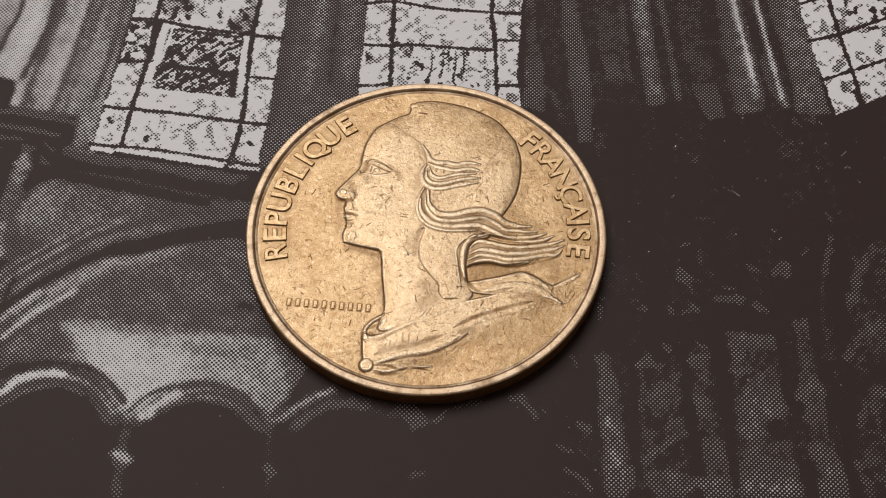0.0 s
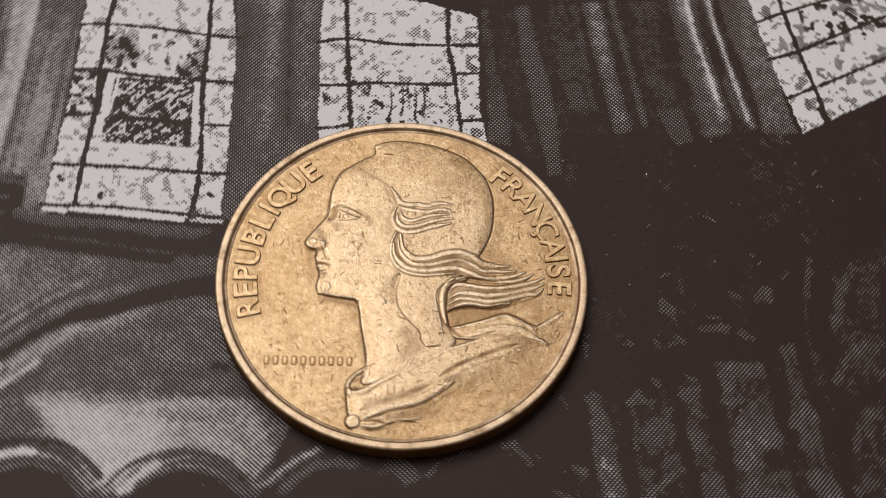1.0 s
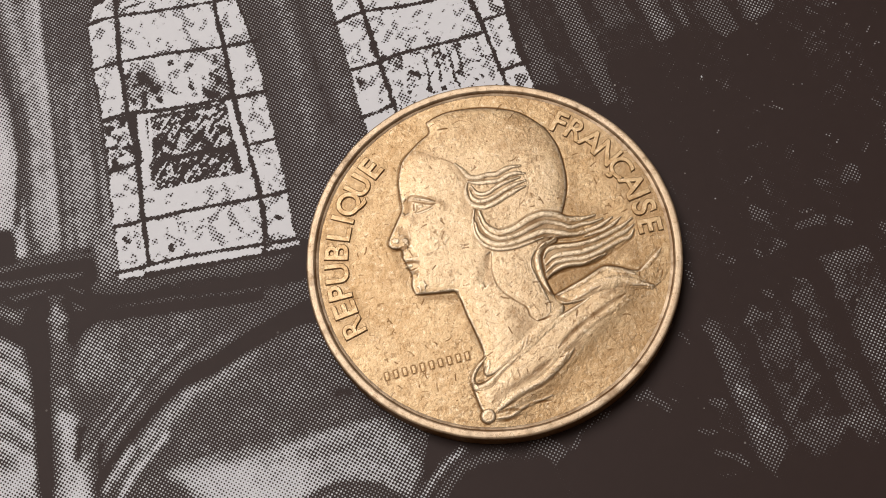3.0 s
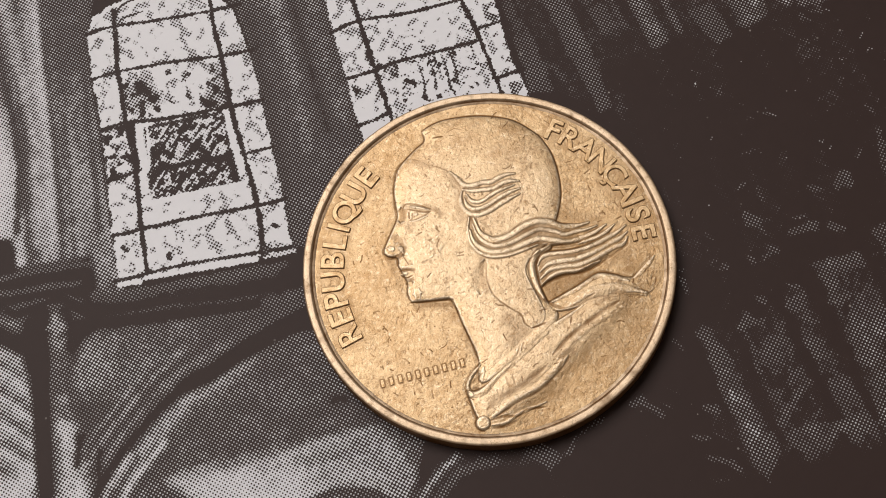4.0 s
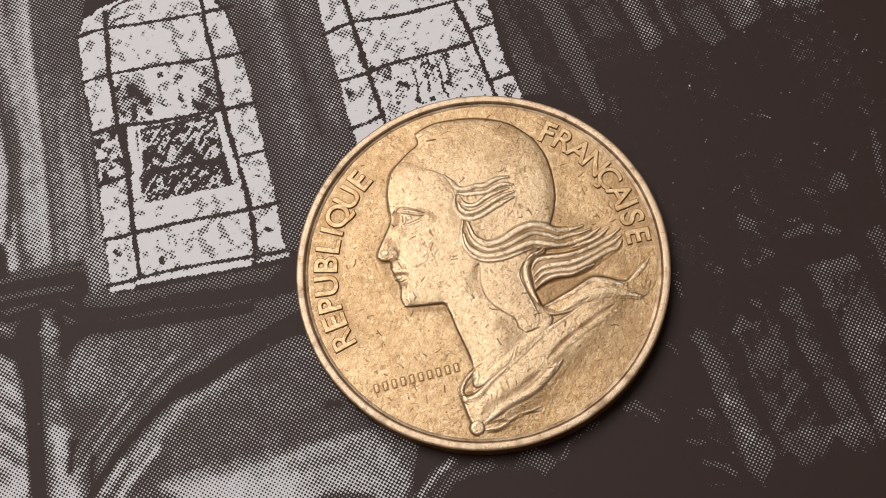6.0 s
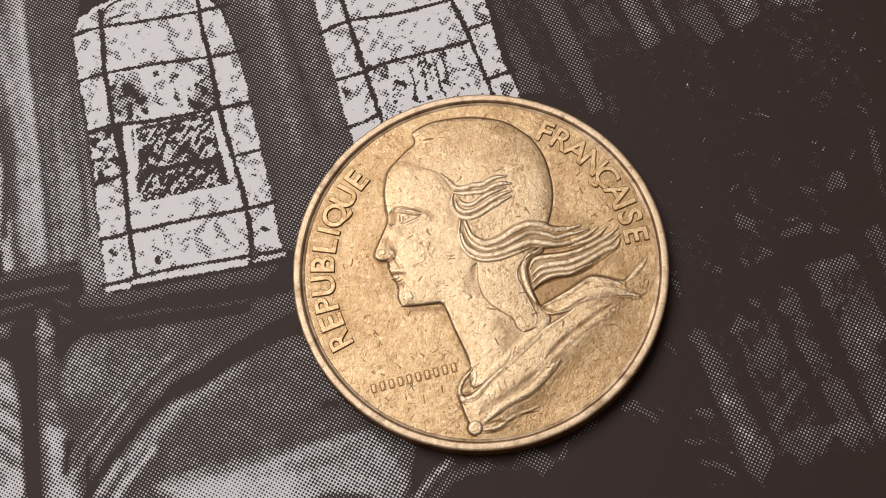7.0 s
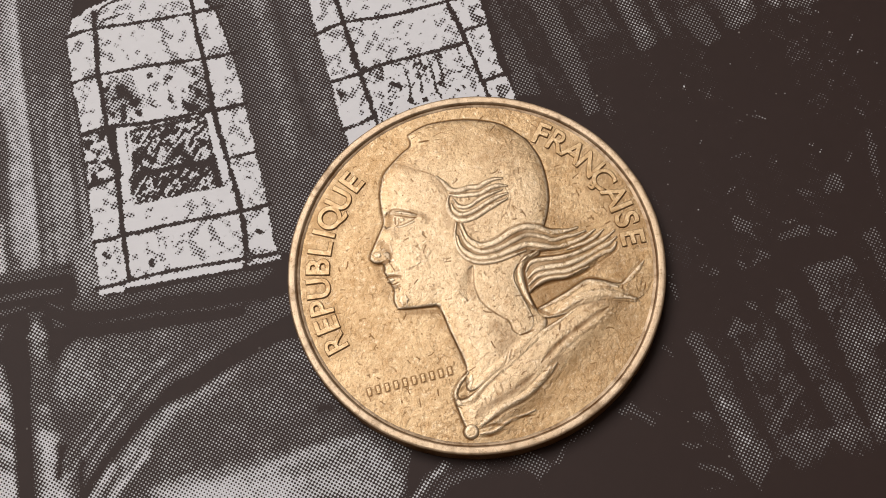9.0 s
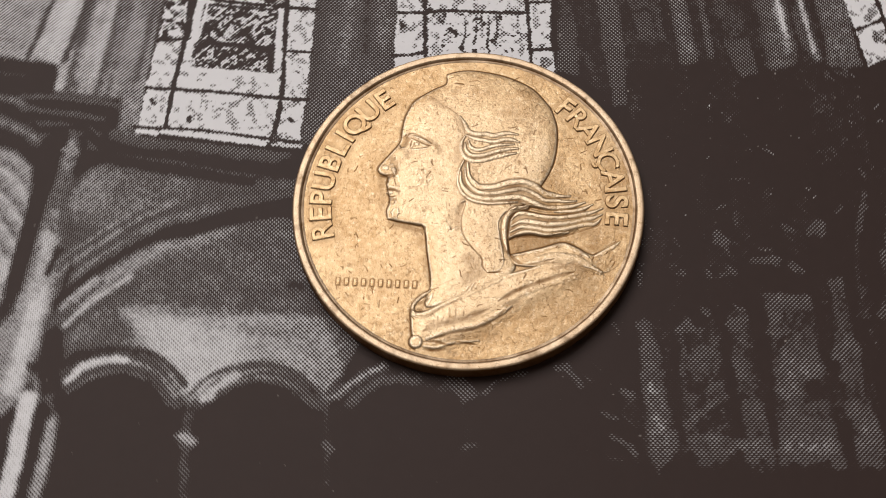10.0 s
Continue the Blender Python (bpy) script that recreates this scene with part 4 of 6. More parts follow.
stroke([(27.22, -7.11), (27.98, -5.87), (29.33, -4.67)], 0.64, 0.28, 0.20)
stroke([(28.44, -4.14), (29.27, -3.81)], 0.28, 0.24, 0.10)
fill([(9.84, -12.43), (11.03, -12.44), (11.10, -14.00), (10.34, -13.60)], 0.27, 0.20)
stroke([(8.78, -14.05), (9.71, -14.44)], 0.44, 0.20, 0.20)
stroke([(9.30, -15.56), (10.06, -15.96)], 0.51, 0.22, 0.20)
stroke([(10.54, -16.22), (11.02, -17.27)], 0.56, 0.29, 0.20)
stroke([(9.14, -17.01), (10.00, -17.18)], 0.50, 0.22, 0.20)
stroke([(9.69, -7.96), (10.05, -8.73)], 0.34, 0.19, 0.20)
stroke([(8.21, -10.57), (8.92, -11.19)], 0.34, 0.19, 0.20)
stroke([(6.88, -11.22), (7.35, -12.14)], 0.33, 0.20, 0.20)
stroke([(7.70, -11.56), (8.16, -11.99)], 0.30, 0.18, 0.18)
stroke([(18.85, -3.42), (20.10, -3.36)], 0.50, 0.21, 0.20)
stroke([(21.47, -3.70), (22.09, -4.32)], 0.41, 0.24, 0.20)
stroke([(16.62, -2.04), (17.36, -1.92)], 0.67, 0.25, 0.20)
stroke([(16.75, -4.61), (17.86, -4.22)], 0.28, 0.25, 0.17)
stroke([(13.91, -4.35), (14.65, -4.31)], 0.37, 0.19, 0.20)
stroke([(11.43, -4.23), (11.64, -5.04)], 0.45, 0.20, 0.20)
stroke([(15.75, -4.00), (16.17, -4.47)], 0.40, 0.20, 0.20)
stroke([(20.34, -2.93), (20.59, -3.74)], 0.39, 0.20, 0.20)
stroke([(24.91, 0.27), (25.40, 0.73)], 0.38, 0.20, 0.20)
stroke([(26.97, -9.77), (26.62, -9.02)], 0.31, 0.20, 0.19)
stroke([(27.55, -11.08), (27.79, -12.20)], 0.37, 0.22, 0.20)
stroke([(28.78, -9.29), (29.24, -9.65)], 0.40, 0.24, 0.20)
stroke([(28.56, -10.84), (28.97, -11.57)], 0.54, 0.22, 0.20)
stroke([(26.94, -13.91), (27.49, -15.34)], 0.44, 0.20, 0.20)
stroke([(21.12, -0.78), (22.01, -1.37)], 0.43, 0.18, 0.20)
stroke([(-0.56, -11.99), (0.20, -12.86)], 1.22, 0.24, 0.20)
stroke([(1.25, -12.88), (2.26, -11.99), (4.00, -11.45)], 0.41, 0.23, 0.20)
stroke([(5.93, -11.12), (6.63, -10.93)], 0.53, 0.27, 0.20)
stroke([(6.64, -11.46), (7.53, -12.32)], 0.37, 0.22, 0.20)
stroke([(-0.11, -16.49), (0.67, -16.30)], 0.43, 0.20, 0.20)
stroke([(3.89, -13.27), (4.12, -13.07)], 0.22, 0.20, 0.13)
PANES = []  # name, label, outline
PANES.append(("printed_window", "printed picture of a leaded church window", [(-23.31, 6.08), (-23.08, 9.51), (-22.70, 13.41), (-22.31, 17.42), (-22.21, 21.43), (-21.97, 24.95), (-21.20, 26.19), (-19.66, 26.73), (-17.52, 27.13), (-14.34, 26.56), (-12.43, 24.98), (-11.67, 23.46), (-11.34, 19.98), (-11.33, 17.48), (-11.50, 12.59), (-11.61, 8.86), (-11.91, 4.80)]))
PANES.append(("printed_window", "printed picture of a leaded church window", [(-5.06, 25.66), (-5.36, 19.64), (-5.40, 16.02), (-5.47, 12.72), (-5.35, 9.01), (5.35, 5.63), (5.97, 11.48), (5.68, 13.80), (5.76, 16.04), (5.91, 22.05)]))
PANES.append(("printed_window", "printed picture of a leaded church window", [(28.15, 11.68), (27.30, 15.71), (26.31, 21.33), (25.79, 25.62), (39.28, 30.32), (37.43, 16.28), (31.83, 13.59)]))
PANES.append(("printed_arcade", "printed row of small round arches", [(-28.10, -12.30), (-25.86, -11.10), (-22.49, -9.98), (-20.20, -10.80), (-18.18, -13.37), (-16.41, -12.26), (-15.13, -11.31), (-13.41, -10.91), (-11.59, -11.27), (-10.06, -12.19), (-8.66, -13.74), (-6.90, -12.02), (-5.57, -11.11), (-3.46, -10.92), (-1.30, -11.38), (0.93, -13.42), (1.31, -20.57), (-26.00, -21.99)]))
PANES.append(("printed_pier", "printed dim clustered stone pier", [(8.76, -12.26), (11.05, -7.49), (19.43, -5.03), (27.99, 1.30), (33.42, 2.91), (32.81, -18.94), (8.83, -20.18)]))

# an old photograph's soft tones, but for the crisp panes
soft_tone = blurred(tone, 1)
crisp = np.zeros(GX.shape)
for _, _, outline in PANES[:3]:
    p = np.array(outline)
    w = window_of(GX, GY, p, 0.8)
    crisp[w] = np.maximum(crisp[w], ease(depth_inside(GX[w], GY[w], p), -0.7, -0.35))
tone = tone * crisp + soft_tone * (1 - crisp)
mist = 0.5 * grain(GX, GY * 0.6, 0.7, 51) + 0.5 * grain(GX, GY * 0.8, 0.28, 52)
dim = (GX > 9) & (GY < 3)
tone = np.where(dim, (np.minimum(tone, 0.10) + 0.72 * np.maximum(tone - 0.10, 0)) * (0.76 + 0.46 * ease(mist, 0.32, 0.68)), tone)
stroke([(16.79, 8.49), (16.77, 8.19)], 0.10, 0.8, 0.05)
# sparse dots and specks in the dark nave
stroke([(16.81, -1.46), (17.18, -1.91)], 0.78, 0.23, 0.15)
stroke([(17.25, -2.33), (17.47, -2.97)], 0.34, 0.19, 0.15)
stroke([(17.49, -3.94), (17.72, -4.33)], 0.46, 0.21, 0.15)
stroke([(16.90, -4.32), (17.36, -4.30)], 0.30, 0.19, 0.15)
stroke([(16.71, 0.37), (17.45, 0.72)], 0.30, 0.20, 0.15)
stroke([(19.22, -3.35), (19.88, -3.24)], 0.52, 0.19, 0.15)
stroke([(20.24, -3.27), (20.73, -3.18)], 0.37, 0.21, 0.15)
stroke([(19.62, -2.51), (20.36, -2.57)], 0.31, 0.18, 0.15)
stroke([(21.59, -3.53), (22.36, -4.09)], 0.35, 0.20, 0.15)
stroke([(23.79, -0.61), (23.73, -1.34)], 0.59, 0.22, 0.15)
stroke([(21.22, -0.71), (21.91, -1.10)], 0.28, 0.18, 0.15)
stroke([(16.03, -4.21), (16.13, -4.56)], 0.37, 0.20, 0.15)
stroke([(14.32, -4.15), (14.42, -4.50)], 0.33, 0.18, 0.15)
stroke([(15.46, -6.79), (15.90, -7.24)], 0.45, 0.20, 0.15)
stroke([(17.63, -6.60), (18.25, -6.95)], 0.30, 0.21, 0.15)
stroke([(17.25, -7.81), (18.33, -7.52)], 0.50, 0.23, 0.15)
stroke([(20.02, -8.35), (20.90, -8.39)], 0.33, 0.23, 0.15)
stroke([(25.18, 11.18), (25.68, 10.38)], 0.34, 0.22, 0.15)
stroke([(26.01, 12.09), (26.50, 11.29)], 0.42, 0.23, 0.15)
stroke([(11.44, 12.39), (14.18, 12.22)], 0.93, 0.16, 0.15)
stroke([(11.50, -4.47), (11.52, -5.27)], 0.29, 0.20, 0.15)
stroke([(24.71, -4.66), (24.72, -5.39)], 0.37, 0.21, 0.15)
stroke([(26.89, 1.76), (26.26, -0.98)], 0.51, 0.17, 0.15)
stroke([(26.80, 3.50), (27.11, 2.71)], 0.36, 0.17, 0.15)
stroke([(20.13, 9.09), (20.23, 9.02)], 0.17, 0.32, 0.05)
stroke([(19.05, 6.11), (19.22, 5.92)], 0.12, 0.32, 0.05)
stroke([(20.35, 5.04), (20.96, 4.59)], 0.12, 0.32, 0.05)
stroke([(19.26, 5.05), (19.48, 4.81)], 0.12, 0.32, 0.05)
stroke([(23.08, 2.04), (23.29, 1.89)], 0.16, 0.32, 0.05)
stroke([(23.46, 1.33), (23.59, 1.46)], 0.14, 0.32, 0.05)
stroke([(20.53, 1.54), (20.60, 1.52)], 0.16, 0.32, 0.05)
stroke([(26.86, 6.04), (26.93, 6.02)], 0.15, 0.32, 0.05)
stroke([(26.45, 7.23), (26.58, 7.14)], 0.15, 0.32, 0.05)
stroke([(28.34, 7.19), (28.56, 7.34), (28.72, 7.16)], 0.15, 0.32, 0.05)
stroke([(28.24, 8.25), (28.56, 8.55)], 0.15, 0.32, 0.05)
stroke([(26.91, 10.98), (27.02, 10.85)], 0.21, 0.32, 0.05)
stroke([(27.55, 3.60), (27.61, 3.67)], 0.15, 0.32, 0.05)
stroke([(22.90, 6.83), (22.97, 6.81)], 0.13, 0.32, 0.05)
stroke([(22.84, 5.94), (22.91, 5.91)], 0.12, 0.32, 0.05)
stroke([(23.21, 3.92), (23.28, 3.89)], 0.12, 0.32, 0.05)
stroke([(20.57, 5.32), (20.64, 5.30)], 0.12, 0.32, 0.05)
stroke([(26.95, 1.53), (27.04, 1.46)], 0.16, 0.32, 0.05)
stroke([(29.13, 6.19), (29.25, 6.10)], 0.17, 0.32, 0.05)
stroke([(17.62, 7.83), (17.69, 7.80)], 0.13, 0.32, 0.05)
stroke([(16.41, 4.29), (16.55, 4.37)], 0.13, 0.32, 0.05)
stroke([(16.50, 1.40), (16.62, 1.40)], 0.14, 0.32, 0.05)
stroke([(14.71, -0.07), (14.78, -0.09)], 0.14, 0.32, 0.05)
stroke([(19.15, 2.32), (19.23, 2.33)], 0.12, 0.32, 0.05)
streak = 0.6 * grain(GX, GY * 0.25, 0.30, 74) + 0.4 * grain(GX, GY, 0.25, 75)
tone = np.where((GX > 5) & (GY > 6) & (tone < 0.8), tone * (0.72 + 0.20 * streak), tone)
# faint dots between the shafts, and the lit edges of the two rounded ones
p = np.array([(5.72, 26.15), (27.53, 27.39), (26.67, 11.06), (23.48, 11.91), (20.65, 11.93), (18.93, 11.32), (16.11, 11.78), (13.86, 12.42), (11.43, 11.94), (10.86, 8.66), (9.04, 9.07), (6.47, 11.32)])
w = window_of(GX, GY, p, 0.2)
tone[w] = np.maximum(tone[w], 0.118 * ease(depth_inside(GX[w], GY[w], p), 0.0, 0.6))
fill([(20.35, 26.98), (21.73, 27.06), (22.12, 17.89), (23.07, 12.06), (21.21, 11.72), (20.51, 17.80)], 0.30, 0.5, keep=0.3)
stroke([(20.96, 27.01), (21.44, 21.58), (22.10, 17.52), (22.65, 13.09)], 0.62, 0.46, 0.30)
stroke([(21.21, 27.03), (21.55, 20.83), (22.09, 17.34), (22.55, 14.31)], 0.26, 0.76, 0.18)
stroke([(23.01, 27.13), (23.17, 21.68), (23.71, 17.61), (24.40, 12.83)], 0.24, 0.58, 0.16)
haze = 0.55 * grain(GX, GY * 0.3, 1.1, 81) + 0.45 * grain(GX, GY, 0.32, 82)
tone = np.where((GX > 9) & (GY < 13) & (tone < 0.12), np.maximum(tone, 0.125 * ease(haze, 0.57, 0.74)), tone)
tone = np.where(GX > 8, tone - np.maximum(tone, 0) * ease(-GY + 2.2 * mist, 17.6, 19.4), tone)

# the tone's unevenness, as of a coarse old photograph
tone += ((grain(GX, GY, 0.24, 41) - 0.5) * 0.15 + (grain(GX, GY * 1.6, 1.4, 42) - 0.5) * 0.09) * (0.25 + 0.75 * ease(tone, 0.0, 0.4))
tone = np.clip(tone, -0.1, 1.3)

def build_page():
    page = tagged(new("printed_page"), "glossy book page with a black-and-white halftone church interior", "page")
    ny, nx = GX.shape
    verts = np.stack([GX * MM, GY * MM, np.zeros_like(GX)], -1).reshape(-1, 3)
    quads = (np.arange(ny - 1)[:, None] * nx + np.arange(nx - 1)[None]).ravel()
    quads = np.stack([quads, quads + 1, quads + nx + 1, quads + nx], -1)
    middle = verts[quads].mean(1) / MM
    region = np.zeros(len(quads), int)
    for n, (_, _, outline) in enumerate(PANES):
        region[depth_inside(middle[:, 0], middle[:, 1], np.array(outline)) > 0] = n + 1
    for n in range(len(PANES) + 1):
        faces = quads[region == n]
        used, index = np.unique(faces, return_inverse=True)
        name, label, _ = PANES[n - 1] if n else ("printed_picture", "dark printed nave with columns and a great arch", None)
        ob = mesh_object(name, verts[used], index.reshape(-1, 4), PRINT, page, False, label)
        layer = ob.data.attributes.new("tone", "FLOAT", "POINT")
        layer.data.foreach_set("value", tone.ravel()[used].astype(np.float32))
    # the rest of the leaf round the part that shows
    x0, x1, y0, y1 = gx[0] * MM, gx[-1] * MM, gy[0] * MM, gy[-1] * MM
    X0, X1, Y0, Y1, low = -0.10, 0.11, -0.13, 0.15, -0.00028
    v = [(x0, y0, 0), (x1, y0, 0), (x1, y1, 0), (x0, y1, 0), (X0, Y0, 0), (X1, Y0, 0), (X1, Y1, 0), (X0, Y1, 0), (X0, Y0, low), (X1, Y0, low), (X1, Y1, low), (X0, Y1, low)]
    q = [(4, 5, 1, 0), (5, 6, 2, 1), (6, 7, 3, 2), (7, 4, 0, 3), (8, 9, 5, 4), (9, 10, 6, 5), (10, 11, 7, 6), (11, 8, 4, 7), (11, 10, 9, 8)]
    leaf = mesh_object("leaf", v, q, PRINT, page)
    layer = leaf.data.attributes.new("tone", "FLOAT", "POINT")
    layer.data.foreach_set("value", np.full(len(v), 0.2, np.float32))
    return page


build_page()

# ---- the coin ----
FIELD = 1.22
hs = np.arange(-11.2, 11.2001, 0.035)
HX, HY = np.meshgrid(hs, hs)
height = np.zeros(HX.shape)
tarnish_shade = np.zeros(HX.shape)


def swell(points, edge, dome, spread=1.4, wall=0.09, fade=None):
    """Raises a form with a steep edge and a domed inside; forms meet in creases. Fade: from x to x it sinks into the field."""
    p = smooth_line(points, 4, True)
    w = window_of(HX, HY, p, 0.3)
    d = depth_inside(HX[w], HY[w], p)
    h = edge * ease(d, -wall / 2, wall) + dome * (1 - np.exp(-np.clip(d, 0, None) / spread))
    if fade:
        h *= 1 - ease(HX[w], *fade)
    height[w] = np.maximum(height[w], h)


strands, grooves = np.zeros(HX.shape), np.zeros(HX.shape)


def ridge(points, width, lift, taper=0.8):
    """A rounded raised strand on what lies below, or a groove where lift is minus."""
    p = smooth_line(points, 6)
    w = window_of(HX, HY, p, width)
    d, s = line_distance(HX[w], HY[w], p)
    half = width / 2 * (1 - taper * ease(np.abs(s - 0.5) * 2, 0.6, 1.0))
    if lift > 0:
        strands[w] = np.maximum(strands[w], lift * np.clip(1 - (d / half) ** 2, 0, 1) ** 0.9)
    else:
        grooves[w] = np.maximum(grooves[w], -lift * np.exp(-(d / half) ** 2 * 1.5))


PATCHY = 0.55 + 0.9 * grain(HX, HY, 0.5, 77)


def cut(points, width, dark):
    """A fine line in the struck metal, filled with brown tarnish."""
    p = smooth_line(points, 6)
    w = window_of(HX, HY, p, width)
    d, s = line_distance(HX[w], HY[w], p)
    half = 0.62 * width * (1 - 0.6 * ease(np.abs(s - 0.5) * 2, 0.7, 1.0))
    grooves[w] = np.maximum(grooves[w], 0.020 * dark * np.exp(-(d / half) ** 2 * 1.5))
    tarnish_shade[w] = np.maximum(tarnish_shade[w], np.minimum(0.9, 0.95 * dark * PATCHY[w]) * (1 - ease(d, 0.2 * half, 1.5 * half)))


in_hair = np.zeros(HX.shape)


def hair_mass(points, edge, dome, spread, fade=(20.0, 21.0)):
    swell(points, edge, dome, spread, fade=fade)
    p = smooth_line(points, 4, True)
    w = window_of(HX, HY, p, 0.3)
    in_hair[w] = np.maximum(in_hair[w], ease(depth_inside(HX[w], HY[w], p), -0.05, 0.08) * (1 - ease(HX[w], *fade)))


# a head in profile with a cap, loose hair and a draped shoulder
swell([(-1.74, 9.22), (-2.46, 8.86), (-3.73, 7.98), (-4.20, 7.22), (-4.48, 6.49), (-4.63, 5.52), (-4.68, 4.92), (-4.85, 4.45), (-5.30, 3.87), (-5.77, 3.26), (-6.14, 2.70), (-6.13, 2.34), (-5.83, 2.09), (-5.49, 1.94), (-5.47, 1.62), (-5.57, 1.38), (-5.46, 0.99), (-5.33, 0.40), (-5.30, 0.08), (-5.46, -0.49), (-5.42, -1.01), (-5.20, -1.27), (-4.29, -1.44), (-3.43, -1.63), (-2.94, -1.82), (-2.70, -3.54), (-2.51, -4.74), (-2.38, -5.90), (-2.60, -7.50), (-0.10, -6.98), (2.24, -5.83), (3.24, -4.63), (2.85, -3.55), (2.62, -2.40), (2.61, -1.23), (3.61, -0.29), (4.11, 0.74), (4.88, 1.29), (5.50, 2.30), (5.88, 3.39), (6.07, 4.56), (6.08, 5.79), (5.84, 6.86), (5.51, 7.64), (4.38, 8.93), (3.40, 9.50), (2.02, 10.03), (0.00, 10.39), (-1.54, 10.08), (-1.60, 9.59)], 0.055, 0.14, 0.7)
swell([(-0.01, 0.37), (-0.27, -0.64), (-0.37, -1.58), (-0.18, -2.41), (0.31, -3.22), (0.91, -3.90), (1.06, -4.60), (1.44, -5.02), (2.07, -4.98), (2.50, -4.43), (2.46, -3.62), (2.25, -2.40), (2.15, -1.40), (2.54, -0.74), (3.44, -0.24), (2.09, 0.19)], 0.16, 0.06, 0.5)
hair_mass([(-0.34, 3.40), (0.11, 3.16), (0.14, 2.16), (0.85, 1.49), (1.80, 1.50), (2.86, 1.85), (3.83, 1.89), (4.68, 1.56), (5.21, 1.13), (5.91, 0.95), (6.88, 0.72), (7.33, 0.34), (6.58, -0.22), (5.78, -0.37), (5.03, -0.31), (4.14, -0.15), (3.30, 0.05), (2.38, -0.04), (1.41, -0.10), (0.34, 0.08), (-0.44, 0.65), (-0.78, 1.50), (-0.72, 2.50)], 0.09, 0.03, 0.4, (4.0, 6.6))
hair_mass([(2.85, -1.15), (3.28, -0.60), (3.84, -0.50), (5.27, -0.75), (6.21, -0.77), (7.11, -0.64), (7.71, -0.53), (8.47, -0.51), (9.00, -0.48), (8.88, -1.04), (8.46, -1.41), (7.82, -1.63), (7.07, -1.92), (6.13, -2.18), (5.13, -2.38), (4.24, -2.22), (3.26, -2.37), (2.72, -2.59), (2.73, -1.90)], 0.09, 0.03, 0.4, (5.4, 8.6))
hair_mass([(4.09, -0.01), (3.18, -0.21), (2.51, -0.84), (2.29, -1.67), (2.34, -2.61), (2.56, -3.58), (2.83, -3.61), (2.72, -2.59), (2.75, -1.71), (2.85, -1.15), (3.27, -0.64), (4.04, -0.36)], 0.08, 0.02, 0.4)
swell([(2.84, -3.71), (3.66, -3.48), (4.88, -3.17), (5.71, -2.90), (6.33, -2.74), (6.84, -2.88), (7.33, -3.11), (7.79, -3.41), (8.32, -3.62), (8.85, -3.33), (9.45, -2.96), (10.20, -2.52), (10.39, -2.96), (10.32, -3.69), (9.88, -4.44), (8.96, -4.96), (8.12, -4.67), (7.05, -4.54), (5.55, -4.56), (4.05, -4.58), (3.01, -4.35)], 0.07, 0.08, 1.0, fade=(7.6, 10.6))
w = window_of(HX, HY, np.array([(-11.0, -11.0), (11.0, 3.0)]), 0)
drape = smooth_line([(-3.62, -7.67), (-2.86, -7.79), (-1.19, -7.01), (1.83, -5.40), (4.27, -4.60), (5.91, -4.04), (7.21, -3.99), (8.29, -4.60), (9.16, -5.25), (9.50, -6.39), (8.73, -9.14), (6.37, -11.35), (1.75, -12.46), (-1.58, -11.80), (-3.05, -10.82), (-3.49, -9.42), (-3.60, -8.48)], 4, True)
d = depth_inside(HX[w], HY[w], drape)
fade = 1 - ease(HX[w] * 0.55 - HY[w], 6.6, 11.0)
height[w] = np.maximum(height[w], (0.09 * ease(d, -0.06, 0.12) + 0.18 * (1 - np.exp(-np.clip(d, 0, None) / 1.2))) * fade)
# locks at the temple
ridge([(-0.65, 6.62), (-0.31, 6.1), (-0.14, 5.64), (0.18, 5.33), (0.69, 5.25), (1.21, 5.25), (1.71, 5.13), (2.2, 5.26), (2.75, 5.33), (3.33, 5.23)], 0.372, 0.048, 0.6)
ridge([(-0.17, 5.16), (0.33, 4.92), (1.04, 4.77), (1.76, 4.66), (2.38, 4.83), (2.94, 4.82), (3.45, 4.65)], 0.348, 0.048, 0.6)
ridge([(-0.27, 5.07), (-0.48, 4.6), (-0.5, 4.04), (-0.33, 3.58), (0.1, 3.25), (0.68, 3.18), (1.36, 3.33), (1.98, 3.54), (2.63, 3.69), (3.23, 3.79)], 0.372, 0.048, 0.6)
ridge([(-0.24, 4.53), (-0.2, 4.03), (0.15, 3.67), (0.68, 3.59), (1.29, 3.72), (2.04, 3.96), (2.72, 4.11), (3.37, 4.15)], 0.324, 0.048, 0.6)
ridge([(-0.05, 4.79), (0.14, 4.28), (0.49, 4.05), (0.94, 4.07), (1.53, 4.29), (2.25, 4.43), (3.1, 4.48)], 0.3, 0.048, 0.6)
# long waving hair
ridge([(-0.06, 3.04), (0.07, 2.06), (0.40, 1.57), (0.81, 1.24), (1.76, 1.24), (2.82, 1.58), (3.75, 1.65), (4.60, 1.32), (5.22, 0.88), (6.11, 0.68), (6.87, 0.67)], 0.43, 0.046, 0.6)
ridge([(-0.22, 2.64), (-0.13, 1.88), (0.21, 1.27), (0.80, 0.82), (1.81, 0.76), (2.83, 0.99), (3.73, 1.09), (4.60, 0.71), (5.20, 0.32), (5.92, 0.33), (6.55, 0.26), (7.28, 0.31)], 0.34, 0.046, 0.6)
ridge([(-0.50, 2.32), (-0.46, 1.54), (-0.08, 0.90), (0.58, 0.45), (1.64, 0.33), (2.66, 0.45), (3.53, 0.50), (4.42, 0.14), (5.22, -0.21), (6.02, -0.20), (6.79, -0.14), (7.43, 0.06), (7.86, 0.21)], 0.40, 0.046, 0.6)
